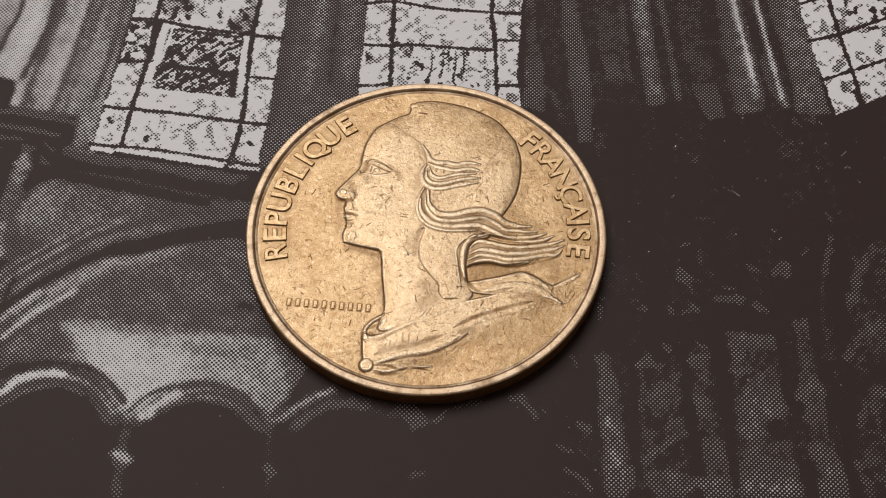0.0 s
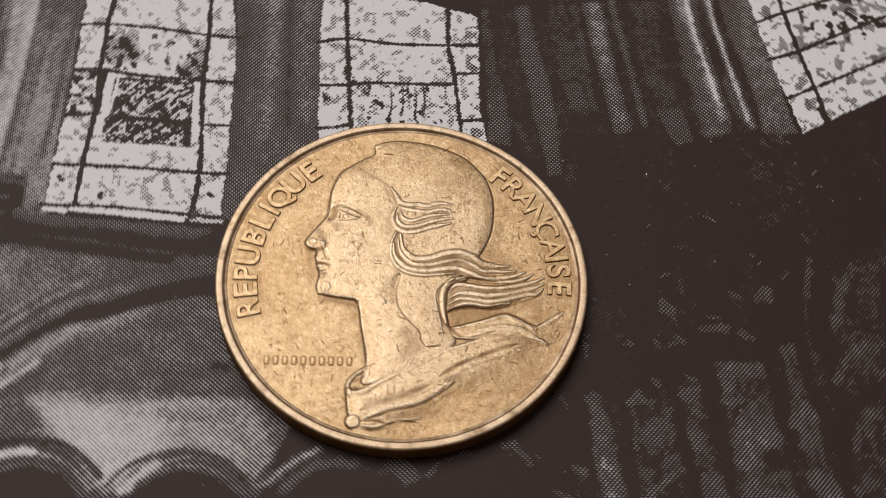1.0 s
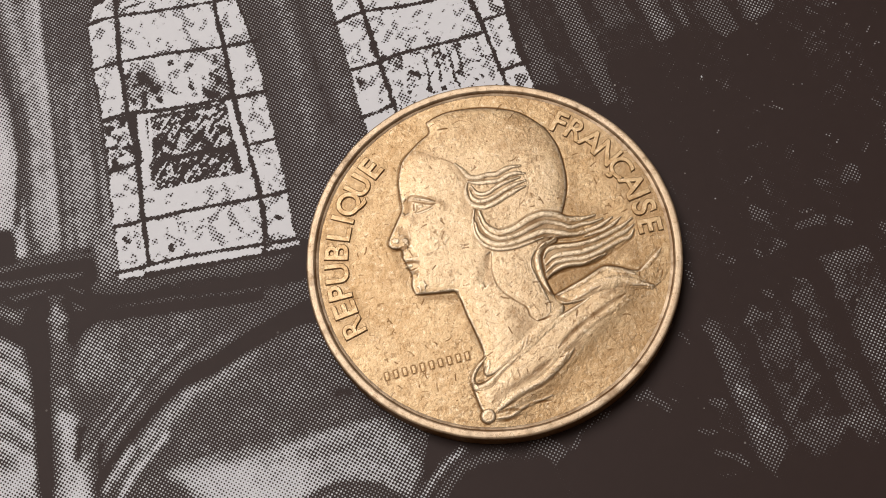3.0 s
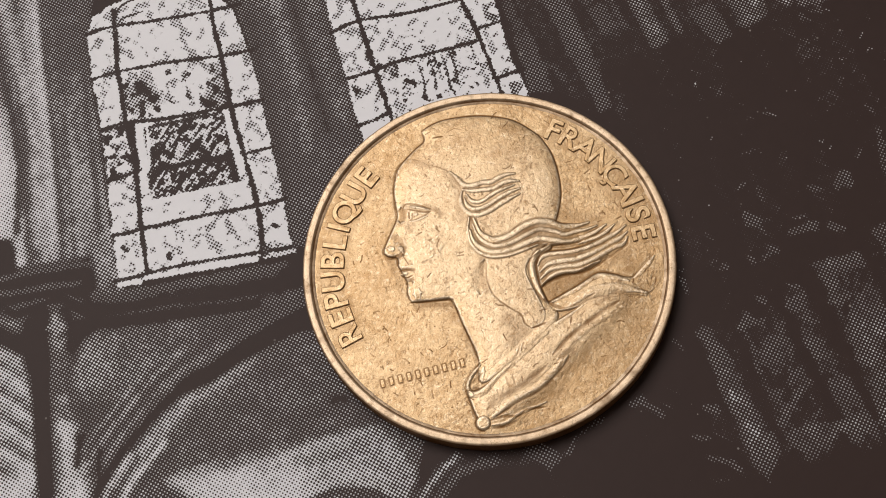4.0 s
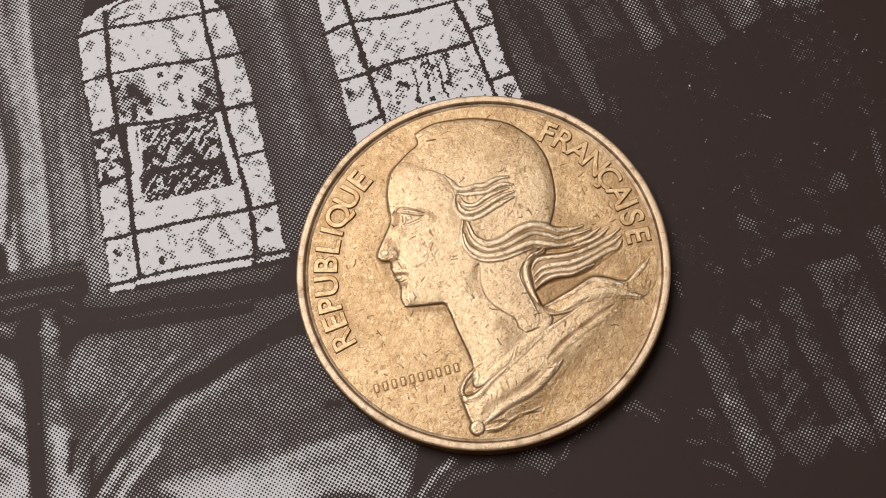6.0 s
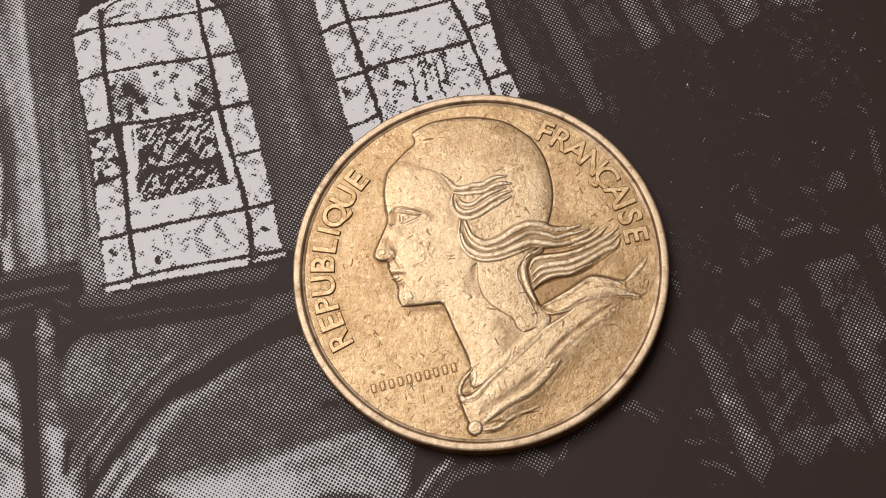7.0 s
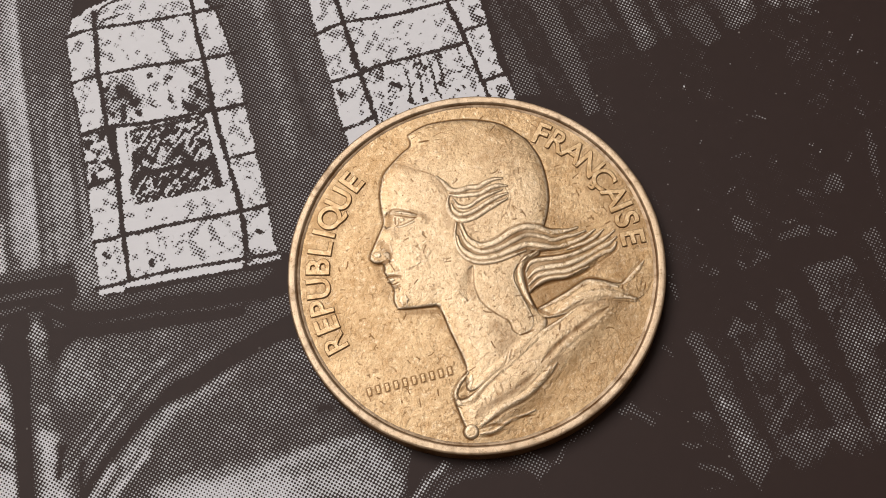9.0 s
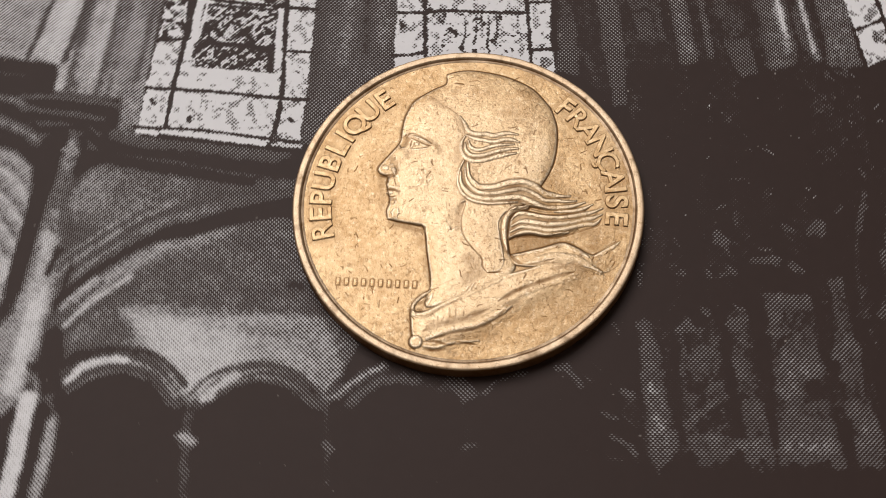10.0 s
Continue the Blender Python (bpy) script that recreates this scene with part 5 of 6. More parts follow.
ridge([(-0.32, 3.19), (-0.64, 2.37), (-0.69, 1.53), (-0.36, 0.74), (0.37, 0.19), (1.44, -0.01), (2.50, 0.06), (3.32, 0.13)], 0.29, 0.046, 0.6)
ridge([(5.82, -0.52), (6.50, -0.45), (7.08, -0.43), (7.70, -0.27), (8.38, 0.06)], 0.29, 0.046, 0.6)
ridge([(2.92, -1.17), (3.29, -0.75), (3.80, -0.65), (4.37, -0.75), (5.23, -0.90), (6.17, -0.91), (7.07, -0.80), (7.67, -0.66), (8.28, -0.53), (9.00, -0.23)], 0.40, 0.046, 0.6)
ridge([(2.96, -1.62), (3.59, -1.30), (4.34, -1.32), (5.27, -1.47), (6.19, -1.42), (7.03, -1.27), (7.78, -1.06), (8.39, -0.93), (8.97, -0.67)], 0.40, 0.046, 0.6)
ridge([(2.82, -2.09), (3.58, -1.70), (4.40, -1.73), (5.35, -1.91), (6.21, -1.83), (7.11, -1.61), (7.86, -1.40), (8.48, -1.36), (8.90, -1.01)], 0.38, 0.046, 0.6)
ridge([(2.86, -2.44), (3.63, -2.09), (4.39, -2.05), (5.27, -2.23), (6.10, -2.17), (6.75, -2.02)], 0.29, 0.046, 0.6)
ridge([(3.96, -0.13), (3.16, -0.37), (2.65, -0.88), (2.46, -1.62), (2.50, -2.52), (2.66, -3.36)], 0.36, 0.046, 0.6)
# edges of the hair, and the gaps between its ends
cut([(0.13, 3.04), (0.17, 2.15), (0.47, 1.73), (0.89, 1.48), (1.80, 1.50), (2.86, 1.85), (3.83, 1.89), (4.68, 1.56), (5.29, 1.10), (5.91, 0.95)], 0.11, 0.50)
cut([(-0.68, 2.48), (-0.78, 1.50), (-0.44, 0.65), (0.33, 0.06), (1.41, -0.12), (2.37, -0.06), (3.28, 0.02), (4.11, -0.26), (5.06, -0.52), (5.91, -0.55)], 0.11, 0.50)
cut([(3.13, -0.48), (3.86, -0.43), (5.29, -0.71), (6.23, -0.73), (7.02, -0.62)], 0.11, 0.60)
cut([(2.99, -2.62), (3.63, -2.38), (4.48, -2.36), (5.39, -2.44), (6.17, -2.35), (7.12, -2.05), (7.97, -1.76), (8.73, -1.44), (8.95, -0.96)], 0.14, 0.68)
cut([(4.00, 0.01), (3.14, -0.20), (2.49, -0.84), (2.27, -1.66), (2.32, -2.61), (2.53, -3.61)], 0.12, 0.55)
cut([(2.86, -1.35), (2.73, -2.01), (2.73, -2.85), (2.92, -3.74), (3.23, -4.22)], 0.16, 0.66)
cut([(6.02, 0.51), (6.53, 0.51), (6.90, 0.47)], 0.11, 0.55)
cut([(6.52, 0.07), (7.06, 0.10), (7.35, 0.17)], 0.11, 0.55)
cut([(6.34, -0.36), (6.94, -0.27), (7.56, -0.12)], 0.11, 0.55)
cut([(7.17, -0.62), (7.73, -0.48), (8.17, -0.21)], 0.11, 0.55)
cut([(8.38, -0.80), (8.74, -0.56)], 0.09, 0.50)
cut([(3.52, 4.30), (3.54, 3.92), (3.32, 3.47)], 0.09, 0.35)
cut([(3.18, 5.23), (3.36, 4.6), (3.43, 3.97)], 0.09, 0.35)
# cap and brow edges
cut([(-1.62, 10.06), (-0.79, 10.3), (0.19, 10.37), (2.03, 10.07), (3.41, 9.54), (4.69, 8.7), (5.75, 7.18)], 0.09, 0.95)
cut([(5.75, 7.18), (6.09, 5.83), (6.04, 4.24), (5.8, 3.01), (5.28, 1.96), (4.91, 1.36)], 0.09, 0.84)
cut([(-1.74, 9.22), (-2.46, 8.86), (-3.15, 8.42), (-3.8, 8.0), (-4.27, 7.24), (-4.53, 6.42), (-4.71, 5.22), (-4.82, 4.52)], 0.100, 0.52)
cut([(-1.07, 9.3), (-0.7, 9.26), (-0.37, 9.2)], 0.108, 0.84)
cut([(-0.09, 9.4), (0.52, 9.5), (0.92, 9.29)], 0.072, 0.48)
cut([(-4.82, 4.52), (-5.36, 3.81), (-5.87, 3.17), (-6.18, 2.71), (-6.14, 2.3), (-5.81, 2.0), (-5.48, 1.98)], 0.105, 0.48)
cut([(-6.07, 2.28), (-5.73, 2.02), (-5.38, 2.1)], 0.108, 0.84)
cut([(-5.3, 2.12), (-4.95, 2.29), (-4.76, 2.58)], 0.081, 0.72)
cut([(-5.47, 1.9), (-5.55, 1.49), (-5.43, 1.1)], 0.099, 0.72)
cut([(-5.49, 0.72), (-5.23, 0.48), (-4.81, 0.51)], 0.099, 0.72)
cut([(-5.37, 0.49), (-5.3, 0.08), (-5.48, -0.56), (-5.4, -1.06)], 0.105, 0.52)
cut([(-5.39, -1.17), (-4.29, -1.44), (-3.42, -1.59), (-2.95, -1.74), (-2.8, -1.98)], 0.18, 0.95)
cut([(-2.8, -1.98), (-2.67, -3.44), (-2.5, -4.7), (-2.37, -6.02)], 0.126, 0.84)
cut([(-1.77, 7.52), (-0.83, 6.8), (-0.45, 6.02), (-0.25, 5.26)], 0.108, 0.42)
cut([(-3.05, 8.38), (-2.44, 8.1), (-1.77, 7.52)], 0.09, 0.36)
cut([(-0.09, 0.09), (-0.38, -1.0), (-0.37, -1.85), (-0.14, -2.54), (0.37, -3.28), (0.97, -3.96), (1.06, -4.6), (1.36, -5.03)], 0.117, 0.6)
cut([(1.36, -5.03), (1.88, -5.0), (2.34, -4.92)], 0.108, 0.78)
cut([(-2.55, 3.16), (-2.36, 2.78)], 0.09, 0.72)
cut([(-3.95, 3.08), (-3.34, 2.61)], 0.045, 0.24)
ridge([(-4.31, 5.17), (-4.42, 4.64), (-4.61, 4.22)], 0.7, -0.045)
ridge([(-5.22, 3.21), (-4.94, 2.88), (-4.88, 2.54)], 0.4, -0.025)
ridge([(-0.16, 0.11), (-0.75, -0.88), (-1.06, -1.94)], 0.9, -0.04)
# eye, nose and mouth
cut([(-4.32, 4.45), (-4.27, 4.91), (-4.11, 5.23), (-3.79, 5.29), (-3.16, 4.97), (-2.47, 4.50)], 0.12, 0.62)
cut([(-3.96, 4.94), (-3.50, 4.71), (-2.91, 4.40), (-2.55, 4.33)], 0.11, 0.75)
cut([(-3.91, 4.72), (-4.00, 4.26)], 0.12, 0.85)
cut([(-3.71, 4.62), (-3.82, 4.21), (-4.03, 4.15)], 0.09, 0.62)
cut([(-3.82, 4.09), (-3.36, 4.14), (-2.72, 4.26)], 0.10, 0.62)
cut([(-4.14, 4.03), (-4.14, 3.62)], 0.22, 0.30)
cut([(-4.85, 2.53), (-4.83, 2.21), (-5.03, 2.00)], 0.11, 0.50)
cut([(-6.20, 2.48), (-5.95, 2.17), (-5.53, 2.07), (-5.25, 2.14)], 0.15, 0.80)
cut([(-5.55, 1.06), (-5.12, 1.00), (-4.68, 0.86)], 0.13, 0.78)
cut([(-5.36, 0.41), (-5.08, 0.21), (-4.79, 0.35)], 0.16, 0.50)
cut([(-4.67, 0.90), (-4.64, 0.61)], 0.11, 0.50)
cut([(-2.43, 3.04), (-2.47, 3.30)], 0.11, 0.55)
cut([(-2.40, 4.48), (-2.12, 4.15)], 0.22, 0.20)
ridge([(-3.87, 5.11), (-3.27, 4.84), (-2.59, 4.46)], 0.18, 0.035)
ridge([(-3.71, 4.49), (-3.40, 4.40)], 0.25, 0.030)
ridge([(-4.05, 4.08), (-3.50, 4.03), (-2.80, 4.13)], 0.18, 0.020)
ridge([(-5.24, 2.61), (-5.03, 2.43), (-5.02, 2.19)], 0.33, 0.030)
ridge([(-5.51, 0.81), (-5.05, 0.74)], 0.29, 0.035)
ridge([(-5.38, 1.28), (-4.90, 1.13)], 0.18, 0.020)
ridge([(-4.47, 4.58), (-4.21, 4.98)], 0.29, -0.040)
ridge([(-5.00, 3.46), (-5.30, 2.91)], 0.33, -0.025)
ridge([(-4.41, 3.43), (-4.55, 2.68), (-4.65, 1.91)], 0.43, -0.015)
ridge([(-5.85, 2.75), (-5.45, 2.55)], 0.45, 0.03)
ridge([(-5.0, 2.05), (-4.85, 1.55), (-4.6, 1.2)], 0.35, -0.03)
ridge([(-5.35, 0.1), (-4.9, 0.05)], 0.40, -0.035)
ridge([(-5.1, -0.7), (-4.6, -0.75)], 0.9, 0.03)
ridge([(-3.4, 2.4), (-2.9, 1.4)], 2.2, 0.022)
# folds of the drape
ridge([(-3.42, -7.99), (-2.71, -7.99), (-1.77, -7.24), (-0.08, -6.43), (2.15, -5.31), (4.0, -4.52), (5.51, -3.92), (6.95, -3.99), (7.97, -4.46), (8.77, -4.9)], 0.8, 0.045, 0.5)
ridge([(-2.36, -6.32), (-3.08, -6.84), (-3.48, -7.45), (-3.29, -8.03)], 0.29, 0.06, 0.5)
ridge([(-2.22, -6.58), (-2.68, -7.55)], 0.33, 0.03, 0.5)
ridge([(2.3, -7.38), (3.47, -6.63), (4.84, -5.99), (6.14, -5.57), (7.4, -5.28)], 0.43, 0.012, 0.5)
ridge([(-2.49, -9.66), (-1.03, -9.08), (0.5, -8.75), (1.69, -8.16), (2.54, -7.53)], 0.52, 0.032, 0.5)
ridge([(1.04, -8.62), (2.0, -8.1), (2.95, -7.36)], 0.25, 0.03, 0.5)
ridge([(-2.71, -10.17), (-1.81, -10.23), (-0.86, -9.94), (0.84, -9.73)], 0.25, 0.03, 0.5)
ridge([(3.10, -3.75), (4.82, -3.35), (6.17, -2.94), (7.09, -3.27), (8.04, -3.81)], 0.42, 0.03, 0.6)
ridge([(8.36, -3.75), (9.22, -3.35), (10.11, -2.67)], 0.34, 0.022, 0.8)
ridge([(4.62, -3.97), (5.73, -3.99), (6.81, -4.13), (7.67, -4.36), (8.78, -4.94)], 0.40, 0.03, 0.8)
cut([(2.12, -7.03), (3.3, -6.27), (4.64, -5.71), (5.97, -5.21), (7.1, -4.88)], 0.25, 0.65)
cut([(-2.7, -9.16), (-1.95, -8.8), (-0.93, -8.53), (0.19, -8.14), (1.42, -7.63)], 0.362, 0.50)
cut([(-2.23, -9.74), (-0.79, -9.23), (0.74, -8.9), (1.87, -8.29), (2.56, -7.69)], 0.225, 0.65)
cut([(0.61, -8.86), (1.5, -8.54), (2.47, -7.96), (3.08, -7.4)], 0.175, 0.53)
cut([(-2.7, -9.88), (-1.84, -9.86), (-1.05, -10.1), (-0.41, -9.86), (0.82, -10.02)], 0.175, 0.74)
cut([(-2.77, -10.37), (-2.02, -10.45), (-1.14, -10.36)], 0.175, 0.74)
cut([(-1.21, -10.37), (-0.53, -10.69)], 0.45, 0.36)
cut([(0.94, -9.18), (2.14, -9.47)], 0.362, 0.33)
cut([(3.02, -3.61), (4.89, -3.13), (6.31, -2.69), (7.35, -3.06), (8.33, -3.60)], 0.15, 0.61)
cut([(8.32, -3.62), (8.86, -3.29), (9.46, -2.93), (10.11, -2.55)], 0.14, 0.57)
cut([(8.19, -3.91), (8.58, -4.43), (8.99, -4.85)], 0.12, 0.45)
cut([(4.08, -4.49), (5.26, -4.31), (6.35, -4.38), (7.02, -4.62)], 0.14, 0.37)
cut([(2.96, -3.66), (3.6, -4.4), (4.49, -4.37), (5.78, -4.0)], 0.2, 0.71)
cut([(6.68, -4.36), (7.28, -4.32), (7.88, -4.74)], 0.362, 0.42)
cut([(5.55, -4.7), (6.64, -4.5)], 0.312, 0.42)
cut([(-2.32, -6.18), (-3.13, -6.75), (-3.61, -7.41), (-3.61, -8.15), (-3.59, -9.03), (-3.55, -9.62)], 0.163, 0.59)
cut([(-2.08, -6.11), (-0.73, -5.48)], 0.088, 0.18)
cut([(-3.24, -8.11), (-2.53, -8.11), (-1.74, -7.62), (-0.44, -6.91)], 0.175, 0.45)
cut([(-3.16, -7.33), (-2.79, -7.07), (-2.38, -6.9)], 0.225, 0.53)
cut([(-3.17, -7.62), (-2.83, -7.69)], 0.175, 0.71)
cut([(0.34, -6.25), (0.64, -5.75)], 0.138, 0.59)
cut([(-0.01, -6.45), (0.4, -5.82)], 0.112, 0.53)
cut([(3.75, -5.43), (3.95, -5.04)], 0.112, 0.59)
cut([(-1.05, -8.2), (-1.06, -7.53)], 0.138, 0.48)
cut([(-0.64, -8.25), (-0.65, -7.59)], 0.112, 0.48)
cut([(-1.78, -8.71), (-1.81, -8.11)], 0.112, 0.42)
(bx, by), = [(-3.19, -9.88)]
d = np.hypot(HX - bx, HY - by)
height = np.maximum(height, 0.20 * np.clip(1 - (d / 0.48) ** 8, 0, 1))

coin = tagged(new("coin"), "worn golden brass coin with raised rim, lying on the printed page", "coin")


def build_rim():
    # edge and rim, turned round the axis
    profile = [(10.98, 1.16), (11.06, 1.226), (11.20, 1.232), (11.25, 1.255), (11.33, 1.37), (11.37, 1.40), (11.41, 1.41), (11.66, 1.41), (11.72, 1.40), (11.78, 1.36), (11.82, 1.28), (11.84, 1.15), (11.84, 0.16), (11.76, 0.06), (11.62, 0.0), (10.9, 0.0)]
    n = 360
    ang = np.arange(n) / n * 2 * math.pi
    verts, faces = [], []
    for i, (r, z) in enumerate(profile):
        for j, a in enumerate(ang):
            e = 0.018 * noise.noise(Vector((math.cos(a) * 14, math.sin(a) * 14, z * 2.0))) + 0.05 * min(0.0, noise.noise(Vector((math.cos(a) * 40, math.sin(a) * 40, 3.0))) + 0.25)
            lift = 0.5 * e if z > 1.26 else 0.0
            rr = r + (e if r > 11.4 else 0.7 * e if z > 1.15 else 0.0)
            verts.append((rr * math.cos(a) * MM, rr * math.sin(a) * MM, (z + lift) * MM))
    m = len(profile)
    for i in range(m - 1):
        for j in range(n):
            k = (j + 1) % n
            faces.append((i * n + j, (i + 1) * n + j, (i + 1) * n + k, i * n + k))
    faces.append(tuple((m - 1) * n + j for j in range(n)))
    rim = mesh_object("rim", verts, faces, RIM_BRASS, coin, True, "raised bright worn rim and plain edge")
    # patches of tarnish; inner angle and unlit edge wall also have shade painted in
    layer = rim.data.attributes.new("tarnish_shade", "FLOAT", "POINT")
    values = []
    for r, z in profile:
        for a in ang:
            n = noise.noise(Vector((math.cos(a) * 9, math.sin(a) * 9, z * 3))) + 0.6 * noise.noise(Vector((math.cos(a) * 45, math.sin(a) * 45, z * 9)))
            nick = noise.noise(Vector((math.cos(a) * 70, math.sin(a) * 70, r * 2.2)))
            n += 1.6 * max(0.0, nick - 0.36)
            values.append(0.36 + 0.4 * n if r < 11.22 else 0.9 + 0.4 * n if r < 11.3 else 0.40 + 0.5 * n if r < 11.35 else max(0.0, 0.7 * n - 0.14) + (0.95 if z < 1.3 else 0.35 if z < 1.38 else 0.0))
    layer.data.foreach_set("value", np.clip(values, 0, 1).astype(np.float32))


build_rim()

# wear: small nicks and pits, filled with brown tarnish
def darken(points, reach, value, closed=False):
    """Browns a line: tarnish, and in the relief also painted shade."""
    p = np.array(points, float)
    w = window_of(HX, HY, p, reach * 2)
    d, _ = line_distance(HX[w], HY[w], p, closed)
    tarnish_shade[w] = np.maximum(tarnish_shade[w], value * (1 - ease(d, reach * 0.3, reach)))


rng = np.random.default_rng(5)
for _ in range(820):
    r, a = 11.0 * math.sqrt(rng.random()), rng.random() * 2 * math.pi
    x, y, turn = r * math.cos(a), r * math.sin(a), rng.choice([0.1, 0.3, 1.2, 1.9, 2.6]) + rng.normal(0, 0.4)
    reach = 0.02 + 0.30 * rng.random() ** 2.6
    line = [(x, y)]
    for _ in range(3 if reach > 0.1 else 1):
        x, y = x + reach * 0.6 * math.cos(turn), y + reach * 0.6 * math.sin(turn)
        turn += rng.normal(0, 0.25)
        line.append((x, y))
    if rng.random() < 0.06:
        line += [line[-2], (line[-2][0] + 0.15 * math.cos(turn + 1.4), line[-2][1] + 0.15 * math.sin(turn + 1.4))]
    ridge(line, rng.uniform(0.07, 0.11), -rng.uniform(0.002, 0.008))
    darken(line, rng.uniform(0.045, 0.07), 0.15 + 0.72 * rng.random() ** 1.4)
broad = blurred(blurred(ease(height, 0.02, 0.10), 22), 22)
height = 0.60 * height + 0.07 * broad * ease(height, 0.02, 0.10) + 0.9 * strands - grooves
height += (grain(HX, HY, 1.3, 7) - 0.5) * 0.010 + (grain(HX, HY, 0.25, 8) - 0.5) * 0.008 + (grain(HX, HY, 0.13, 9) - 0.5) * 0.007
pits = ease(0.6 * grain(HX, HY, 0.13, 10) + 0.4 * grain(HX, HY, 0.9, 11), 0.66, 0.82)
height -= 0.005 * pits
tarnish_shade = np.maximum(tarnish_shade, 0.33 * pits)


# tarnish stays in the hollows beside raised forms, where nothing rubs it off
hollow = blurred(height, 2) - height
tarnish_shade = np.maximum(tarnish_shade, 0.6 * ease(hollow, 0.004, 0.018) + 0.26 * ease(blurred(height, 9) - height, 0.004, 0.05) * (1 - ease(strands, 0.0, 0.02)))
tarnish_shade *= 1 - 0.55 * ease(strands, 0.012, 0.04)
# and the crests and the high flat parts are rubbed pale
worn = np.clip(0.9 * ease(-hollow, 0.0012, 0.006) + 0.38 * ease(blurred(height, 6), 0.055, 0.17), 0, 1)
tarnish_shade = np.maximum(tarnish_shade, 0.58 * in_hair * PATCHY * (1 - ease(strands, 0.003, 0.024)))
flat = 1 - ease(height, 0.02, 0.10)
shelter = ease(blurred(ease(height, 0.03, 0.08), 12), 0.06, 0.55) * flat
tarnish_shade = np.maximum(tarnish_shade, 0.25 * shelter * (0.25 + 1.1 * grain(HX, HY, 0.45, 63)))
stain = ease(0.6 * grain(HX, HY, 1.6, 61) + 0.4 * grain(HX, HY, 0.5, 62), 0.35, 0.75)
# upper cap browned, less pale: shade of its away-facing slope put into the colour
cap = ease(HY + 0.35 * HX, 5.2, 9.6) * (1 - flat)
worn *= 1 - 0.8 * cap
tarnish_shade = np.maximum(tarnish_shade, cap * (0.05 + 0.20 * stain))
# field stain thins leftwards: the brighter light on that side, put into the colour
tarnish_shade = np.maximum(tarnish_shade, flat * (0.03 + 0.22 * stain * (0.45 + 0.55 * ease(HX, -6.0, 6.0)) * ease(np.hypot(HX, HY), 5.0, 11.0)))


def raised_letter(text, radius, degrees, size, lean=0.0):
    """One raised capital on the coin's face, its foot towards the centre."""
    curve = bpy.data.curves.new("letter", "FONT")
    curve.body, curve.size, curve.align_x, curve.align_y = text, size * MM, "CENTER", "CENTER"
    curve.extrude, curve.bevel_depth, curve.bevel_resolution, curve.offset = 0.035 * MM, 0.05 * MM, 2, (0.0 if text in "AN\u00c7R" else 0.02) * MM
    tmp = new("letter_draft", curve)
    bpy.context.view_layer.update()
    me = bpy.data.meshes.new_from_object(tmp.evaluated_get(bpy.context.evaluated_depsgraph_get()))
    bpy.data.objects.remove(tmp)
    me.materials.clear()
    me.materials.append(BRASS)
    ob = new("letter", me)
    a = radians(degrees)
    ob.matrix_world = pose(radius * math.cos(a) * MM, radius * math.sin(a) * MM, (FIELD + 0.035) * MM, 0, 0, degrees - 90 + lean)
    ob.parent = coin
    low = min(v.co.z for v in me.vertices)
    for e in me.edges:
        p, q = (ob.matrix_world @ me.vertices[i].co for i in e.vertices)
        if me.vertices[e.vertices[0]].co.z < low + 1e-7 and me.vertices[e.vertices[1]].co.z < low + 1e-7:
            darken([(p.x / MM, p.y / MM), (q.x / MM, q.y / MM)], 0.12, 0.62)
            darken([(p.x / MM, p.y / MM), (q.x / MM, q.y / MM)], 0.55, 0.24)
    return ob


for text, degrees in zip("REPUBLIQUE", (-167.4, -174.9, 178.1, 170.5, 162.5, 155.2, 149.2, 142.8, 134.7, 126.8)):
    raised_letter(text, 9.84, degrees, 2.06)
for text, degrees in zip("FRAN\u00c7AISE", (48.4, 41.7, 34.2, 26.6, 19.3, 11.4, 6.6, 1.5, -5.6)):
    raised_letter(text, 9.93, degrees, 2.06)

# the small signature below the neck, as plain bars
(sx, sy), (ex, ey) = [(-8.45, -5.71), (-3.38, -5.89)]
lean = math.atan2(ey - sy, ex - sx)
for k in range(10):
    cx, cy = sx + (ex - sx) * k / 9, sy + (ey - sy) * k / 9
    bar = box("signature_bar", (-0.09 * MM, -0.22 * MM, -0.03 * MM), (0.09 * MM, 0.22 * MM, 0.045 * MM), BRASS, coin)
    bar.location = (cx * MM, cy * MM, (FIELD + 0.01) * MM)
    bar.rotation_euler = (0, 0, lean)
    ux, uy = math.cos(lean), math.sin(lean)
    corners = [(cx + ux * a - uy * b, cy + uy * a + ux * b) for a, b in ((-0.10, -0.23), (0.10, -0.23), (0.10, 0.23), (-0.10, 0.23))]
    darken(corners, 0.14, 0.68, True)
# darker tarnish in deeper relief, with socket and cap-edge shading put into it
darken(smooth_line([(-4.15, 5.2), (-4.34, 4.53), (-4.58, 4.2)]), 0.32, 0.42)
darken(smooth_line([(-2.74, 4.71), (-2.21, 4.34), (-1.95, 3.94)]), 0.24, 0.36)
darken(smooth_line([(-0.31, 0.23), (-0.62, -0.87), (-0.66, -1.89)]), 0.3, 0.34)
darken(smooth_line([(3.22, -2.7), (4.36, -2.6), (5.96, -2.75)]), 0.6, 0.42)
darken(smooth_line([(3.06, -3.23), (4.22, -3.02), (5.19, -2.86)]), 0.5, 0.42)
darken(smooth_line([(-5.06, -1.55), (-3.35, -2.0), (-2.93, -3.09)]), 0.5, 0.24)
darken(smooth_line([(7.24, -2.22), (8.42, -2.0), (8.46, -2.99)]), 0.6, 0.32)
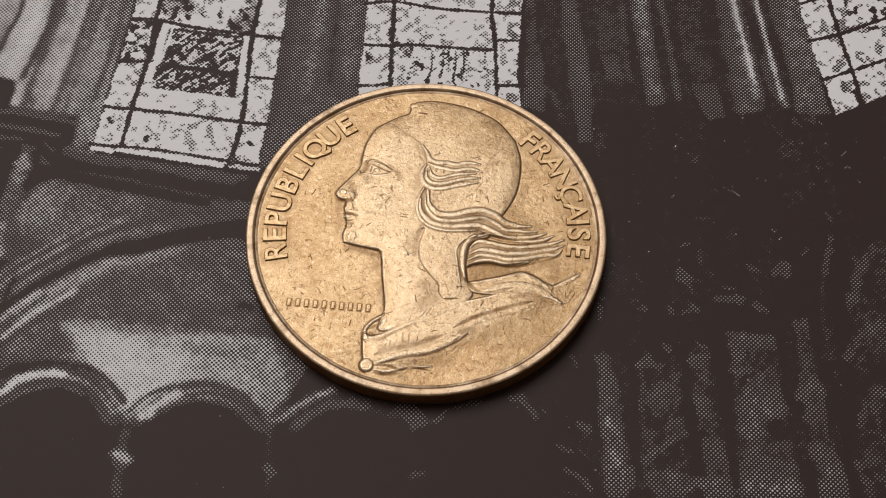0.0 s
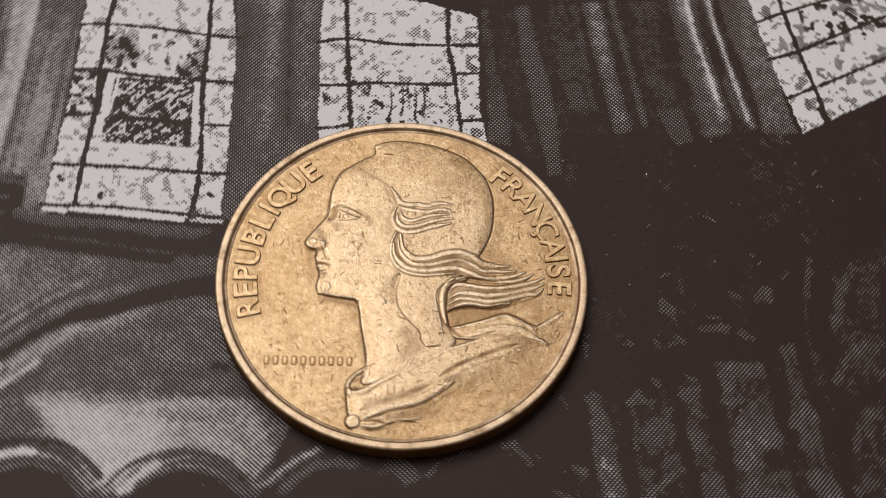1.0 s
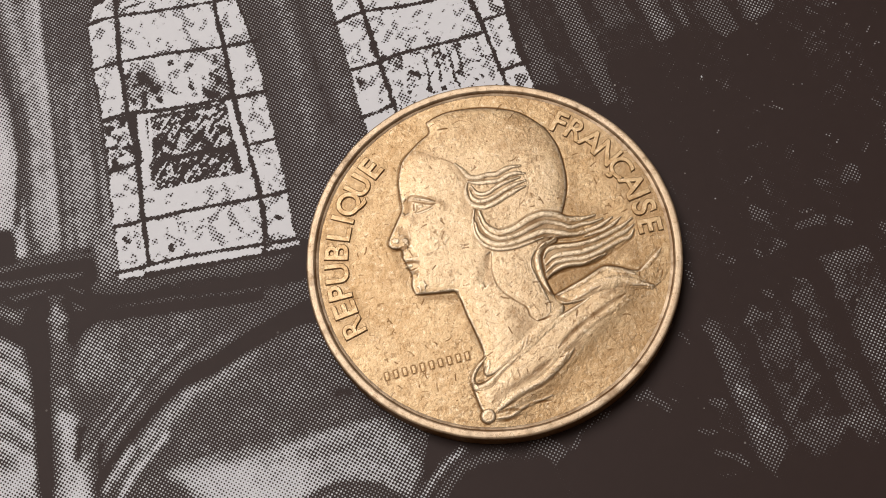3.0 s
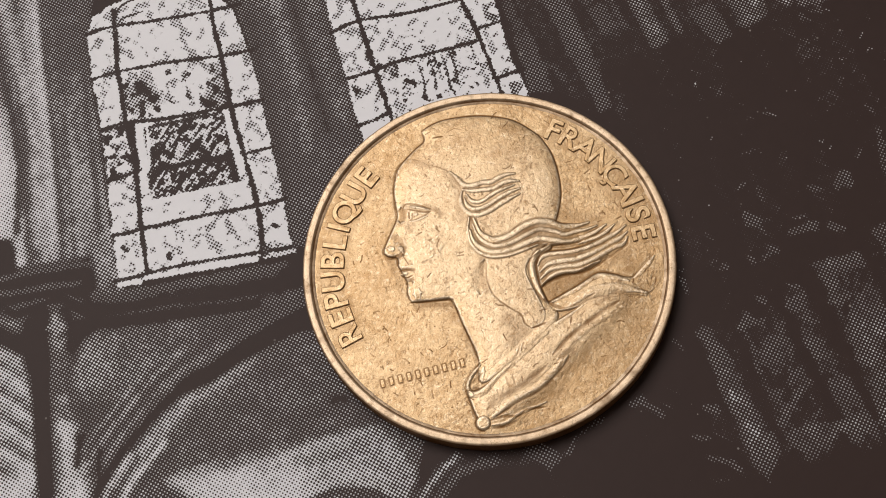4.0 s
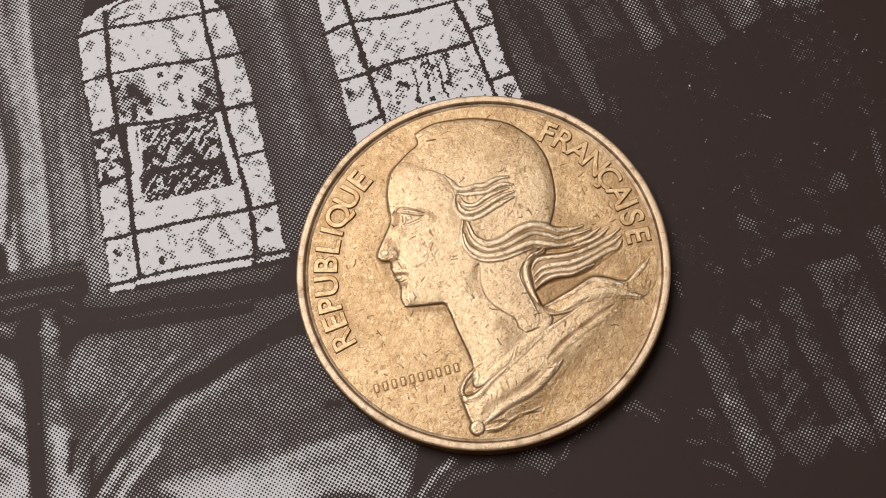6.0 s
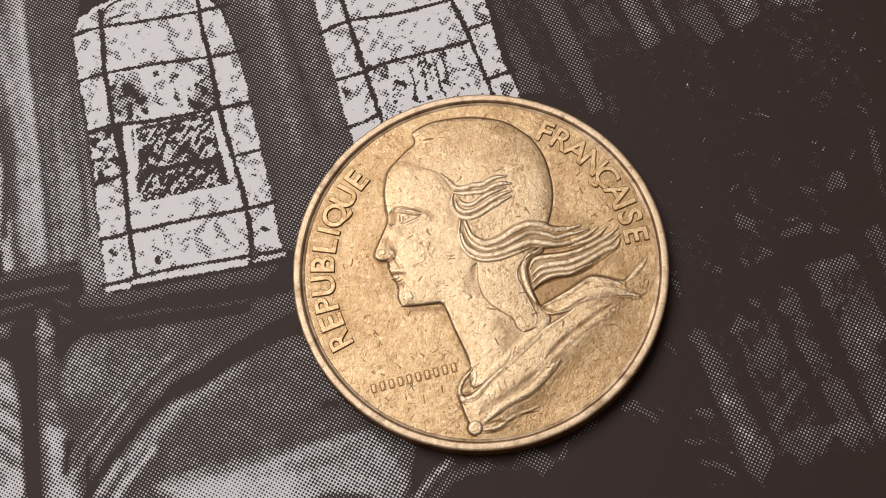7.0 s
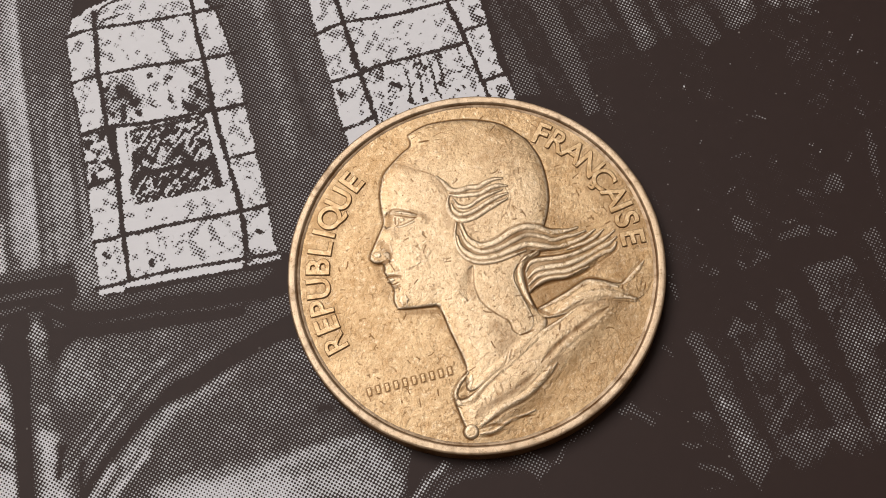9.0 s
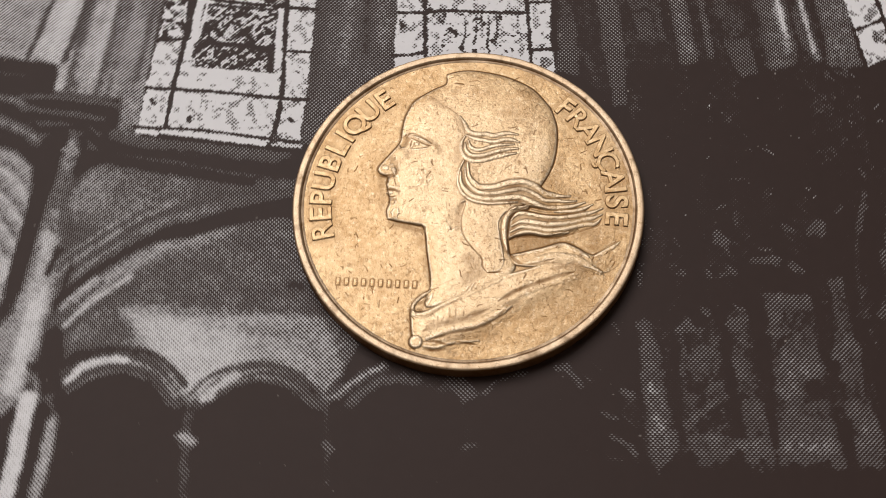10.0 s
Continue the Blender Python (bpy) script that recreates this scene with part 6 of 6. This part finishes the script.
darken(smooth_line([(6.99, -4.65), (7.76, -5.08)]), 0.5, 0.26)
darken(smooth_line([(-2.29, -8.88), (-1.27, -8.46), (0.24, -8.19)]), 0.4, 0.28)
darken(smooth_line([(-0.92, -9.66), (0.53, -9.56), (1.86, -9.31)]), 0.7, 0.26)
darken(smooth_line([(5.7, 1.63), (6.49, 1.18), (7.45, 0.68)]), 0.6, 0.28)
darken(smooth_line([(2.62, -7.26), (3.27, -7.16)]), 0.4, 0.35)
darken(smooth_line([(0.07, -4.02), (0.69, -4.97), (-0.02, -5.51)]), 0.7, 0.26)
darken(smooth_line([(-0.86, 6.69), (-0.49, 5.62), (-0.59, 4.64), (-0.82, 3.3)]), 0.4, 0.22)
darken(smooth_line([(-5.29, 3.39), (-4.99, 2.97), (-4.97, 2.49)]), 0.4, 0.3)
darken(smooth_line([(-5.94, 1.93), (-5.82, 1.3)]), 0.4, 0.3)
darken(smooth_line([(-4.26, 3.98), (-3.88, 3.74)]), 0.3, 0.2)
darken(smooth_line([(-3.08, 8.27), (-2.34, 7.91), (-1.73, 7.38)]), 0.35, 0.3)
darken(smooth_line([(-3.52, 8.04), (-3.89, 7.53)]), 0.25, 0.16)
darken(smooth_line([(5.78, 5.47), (5.76, 3.84), (5.29, 2.57)]), 0.45, 0.18)
darken(smooth_line([(6.34, 3.65), (6.04, 2.33), (5.47, 1.5)]), 0.5, 0.26)
darken(smooth_line([(6.87, 4.71), (6.59, 5.62)]), 0.5, 0.18)
darken(smooth_line([(-5.68, 0.47), (-5.74, -0.29)]), 0.4, 0.22)
darken(smooth_line([(2.54, 1.07), (3.49, 1.13), (4.16, 0.88)]), 0.22, 0.32)
darken(smooth_line([(8.05, -7.44), (6.83, -8.93), (5.41, -9.96)]), 0.8, 0.2)
darken(smooth_line([(-2.69, -4.11), (-2.49, -5.31)]), 0.5, 0.25)

# shade painted under the nose, in the corner of the mouth and under the jaw
darken([(-5.95, 2.12), (-5.5, 1.98), (-5.1, 2.05)], 0.22, 0.70)
darken([(-4.95, 2.75), (-4.80, 2.45)], 0.20, 0.55)
darken([(-5.4, 1.04), (-4.9, 0.95), (-4.65, 0.85)], 0.17, 0.62)
darken([(-5.3, 0.38), (-4.9, 0.22)], 0.20, 0.50)
darken([(-4.9, -1.5), (-3.6, -1.85), (-2.98, -2.05)], 0.28, 0.5)
# and tarnish and shade painted in the socket, beside the nose, behind the jaw
darken(smooth_line([(-4.47, 4.33), (-4.13, 4.87), (-4.01, 5.16)]), 0.25, 0.38)
darken(smooth_line([(-5.13, 3.26), (-5.31, 2.76)]), 0.22, 0.32)
darken(smooth_line([(-4.31, 3.80), (-4.19, 3.44)]), 0.29, 0.25)
darken(smooth_line([(-5.88, 1.90), (-5.82, 1.02), (-5.68, 0.20)]), 0.29, 0.24)
darken(smooth_line([(-5.45, 4.56), (-5.96, 3.52)]), 0.33, 0.16)


def build_face():
    ny, nx = HX.shape
    verts = np.stack([HX, HY, FIELD + height], -1).reshape(-1, 3) * MM
    q = (np.arange(ny - 1)[:, None] * nx + np.arange(nx - 1)[None]).ravel()
    q = np.stack([q, q + 1, q + nx + 1, q + nx], -1)
    c = verts[q].mean(1) / MM
    q = q[np.hypot(c[:, 0], c[:, 1]) < 11.06]
    used, index = np.unique(q, return_inverse=True)
    ob = mesh_object("struck_face", verts[used], index.reshape(-1, 4), BRASS, coin, True, "worn brass face with low raised relief")
    layer = ob.data.attributes.new("tarnish_shade", "FLOAT", "POINT")
    layer.data.foreach_set("value", np.clip(tarnish_shade, 0, 1).ravel()[used].astype(np.float32))
    layer = ob.data.attributes.new("worn", "FLOAT", "POINT")
    layer.data.foreach_set("value", worn.ravel()[used].astype(np.float32))


build_face()
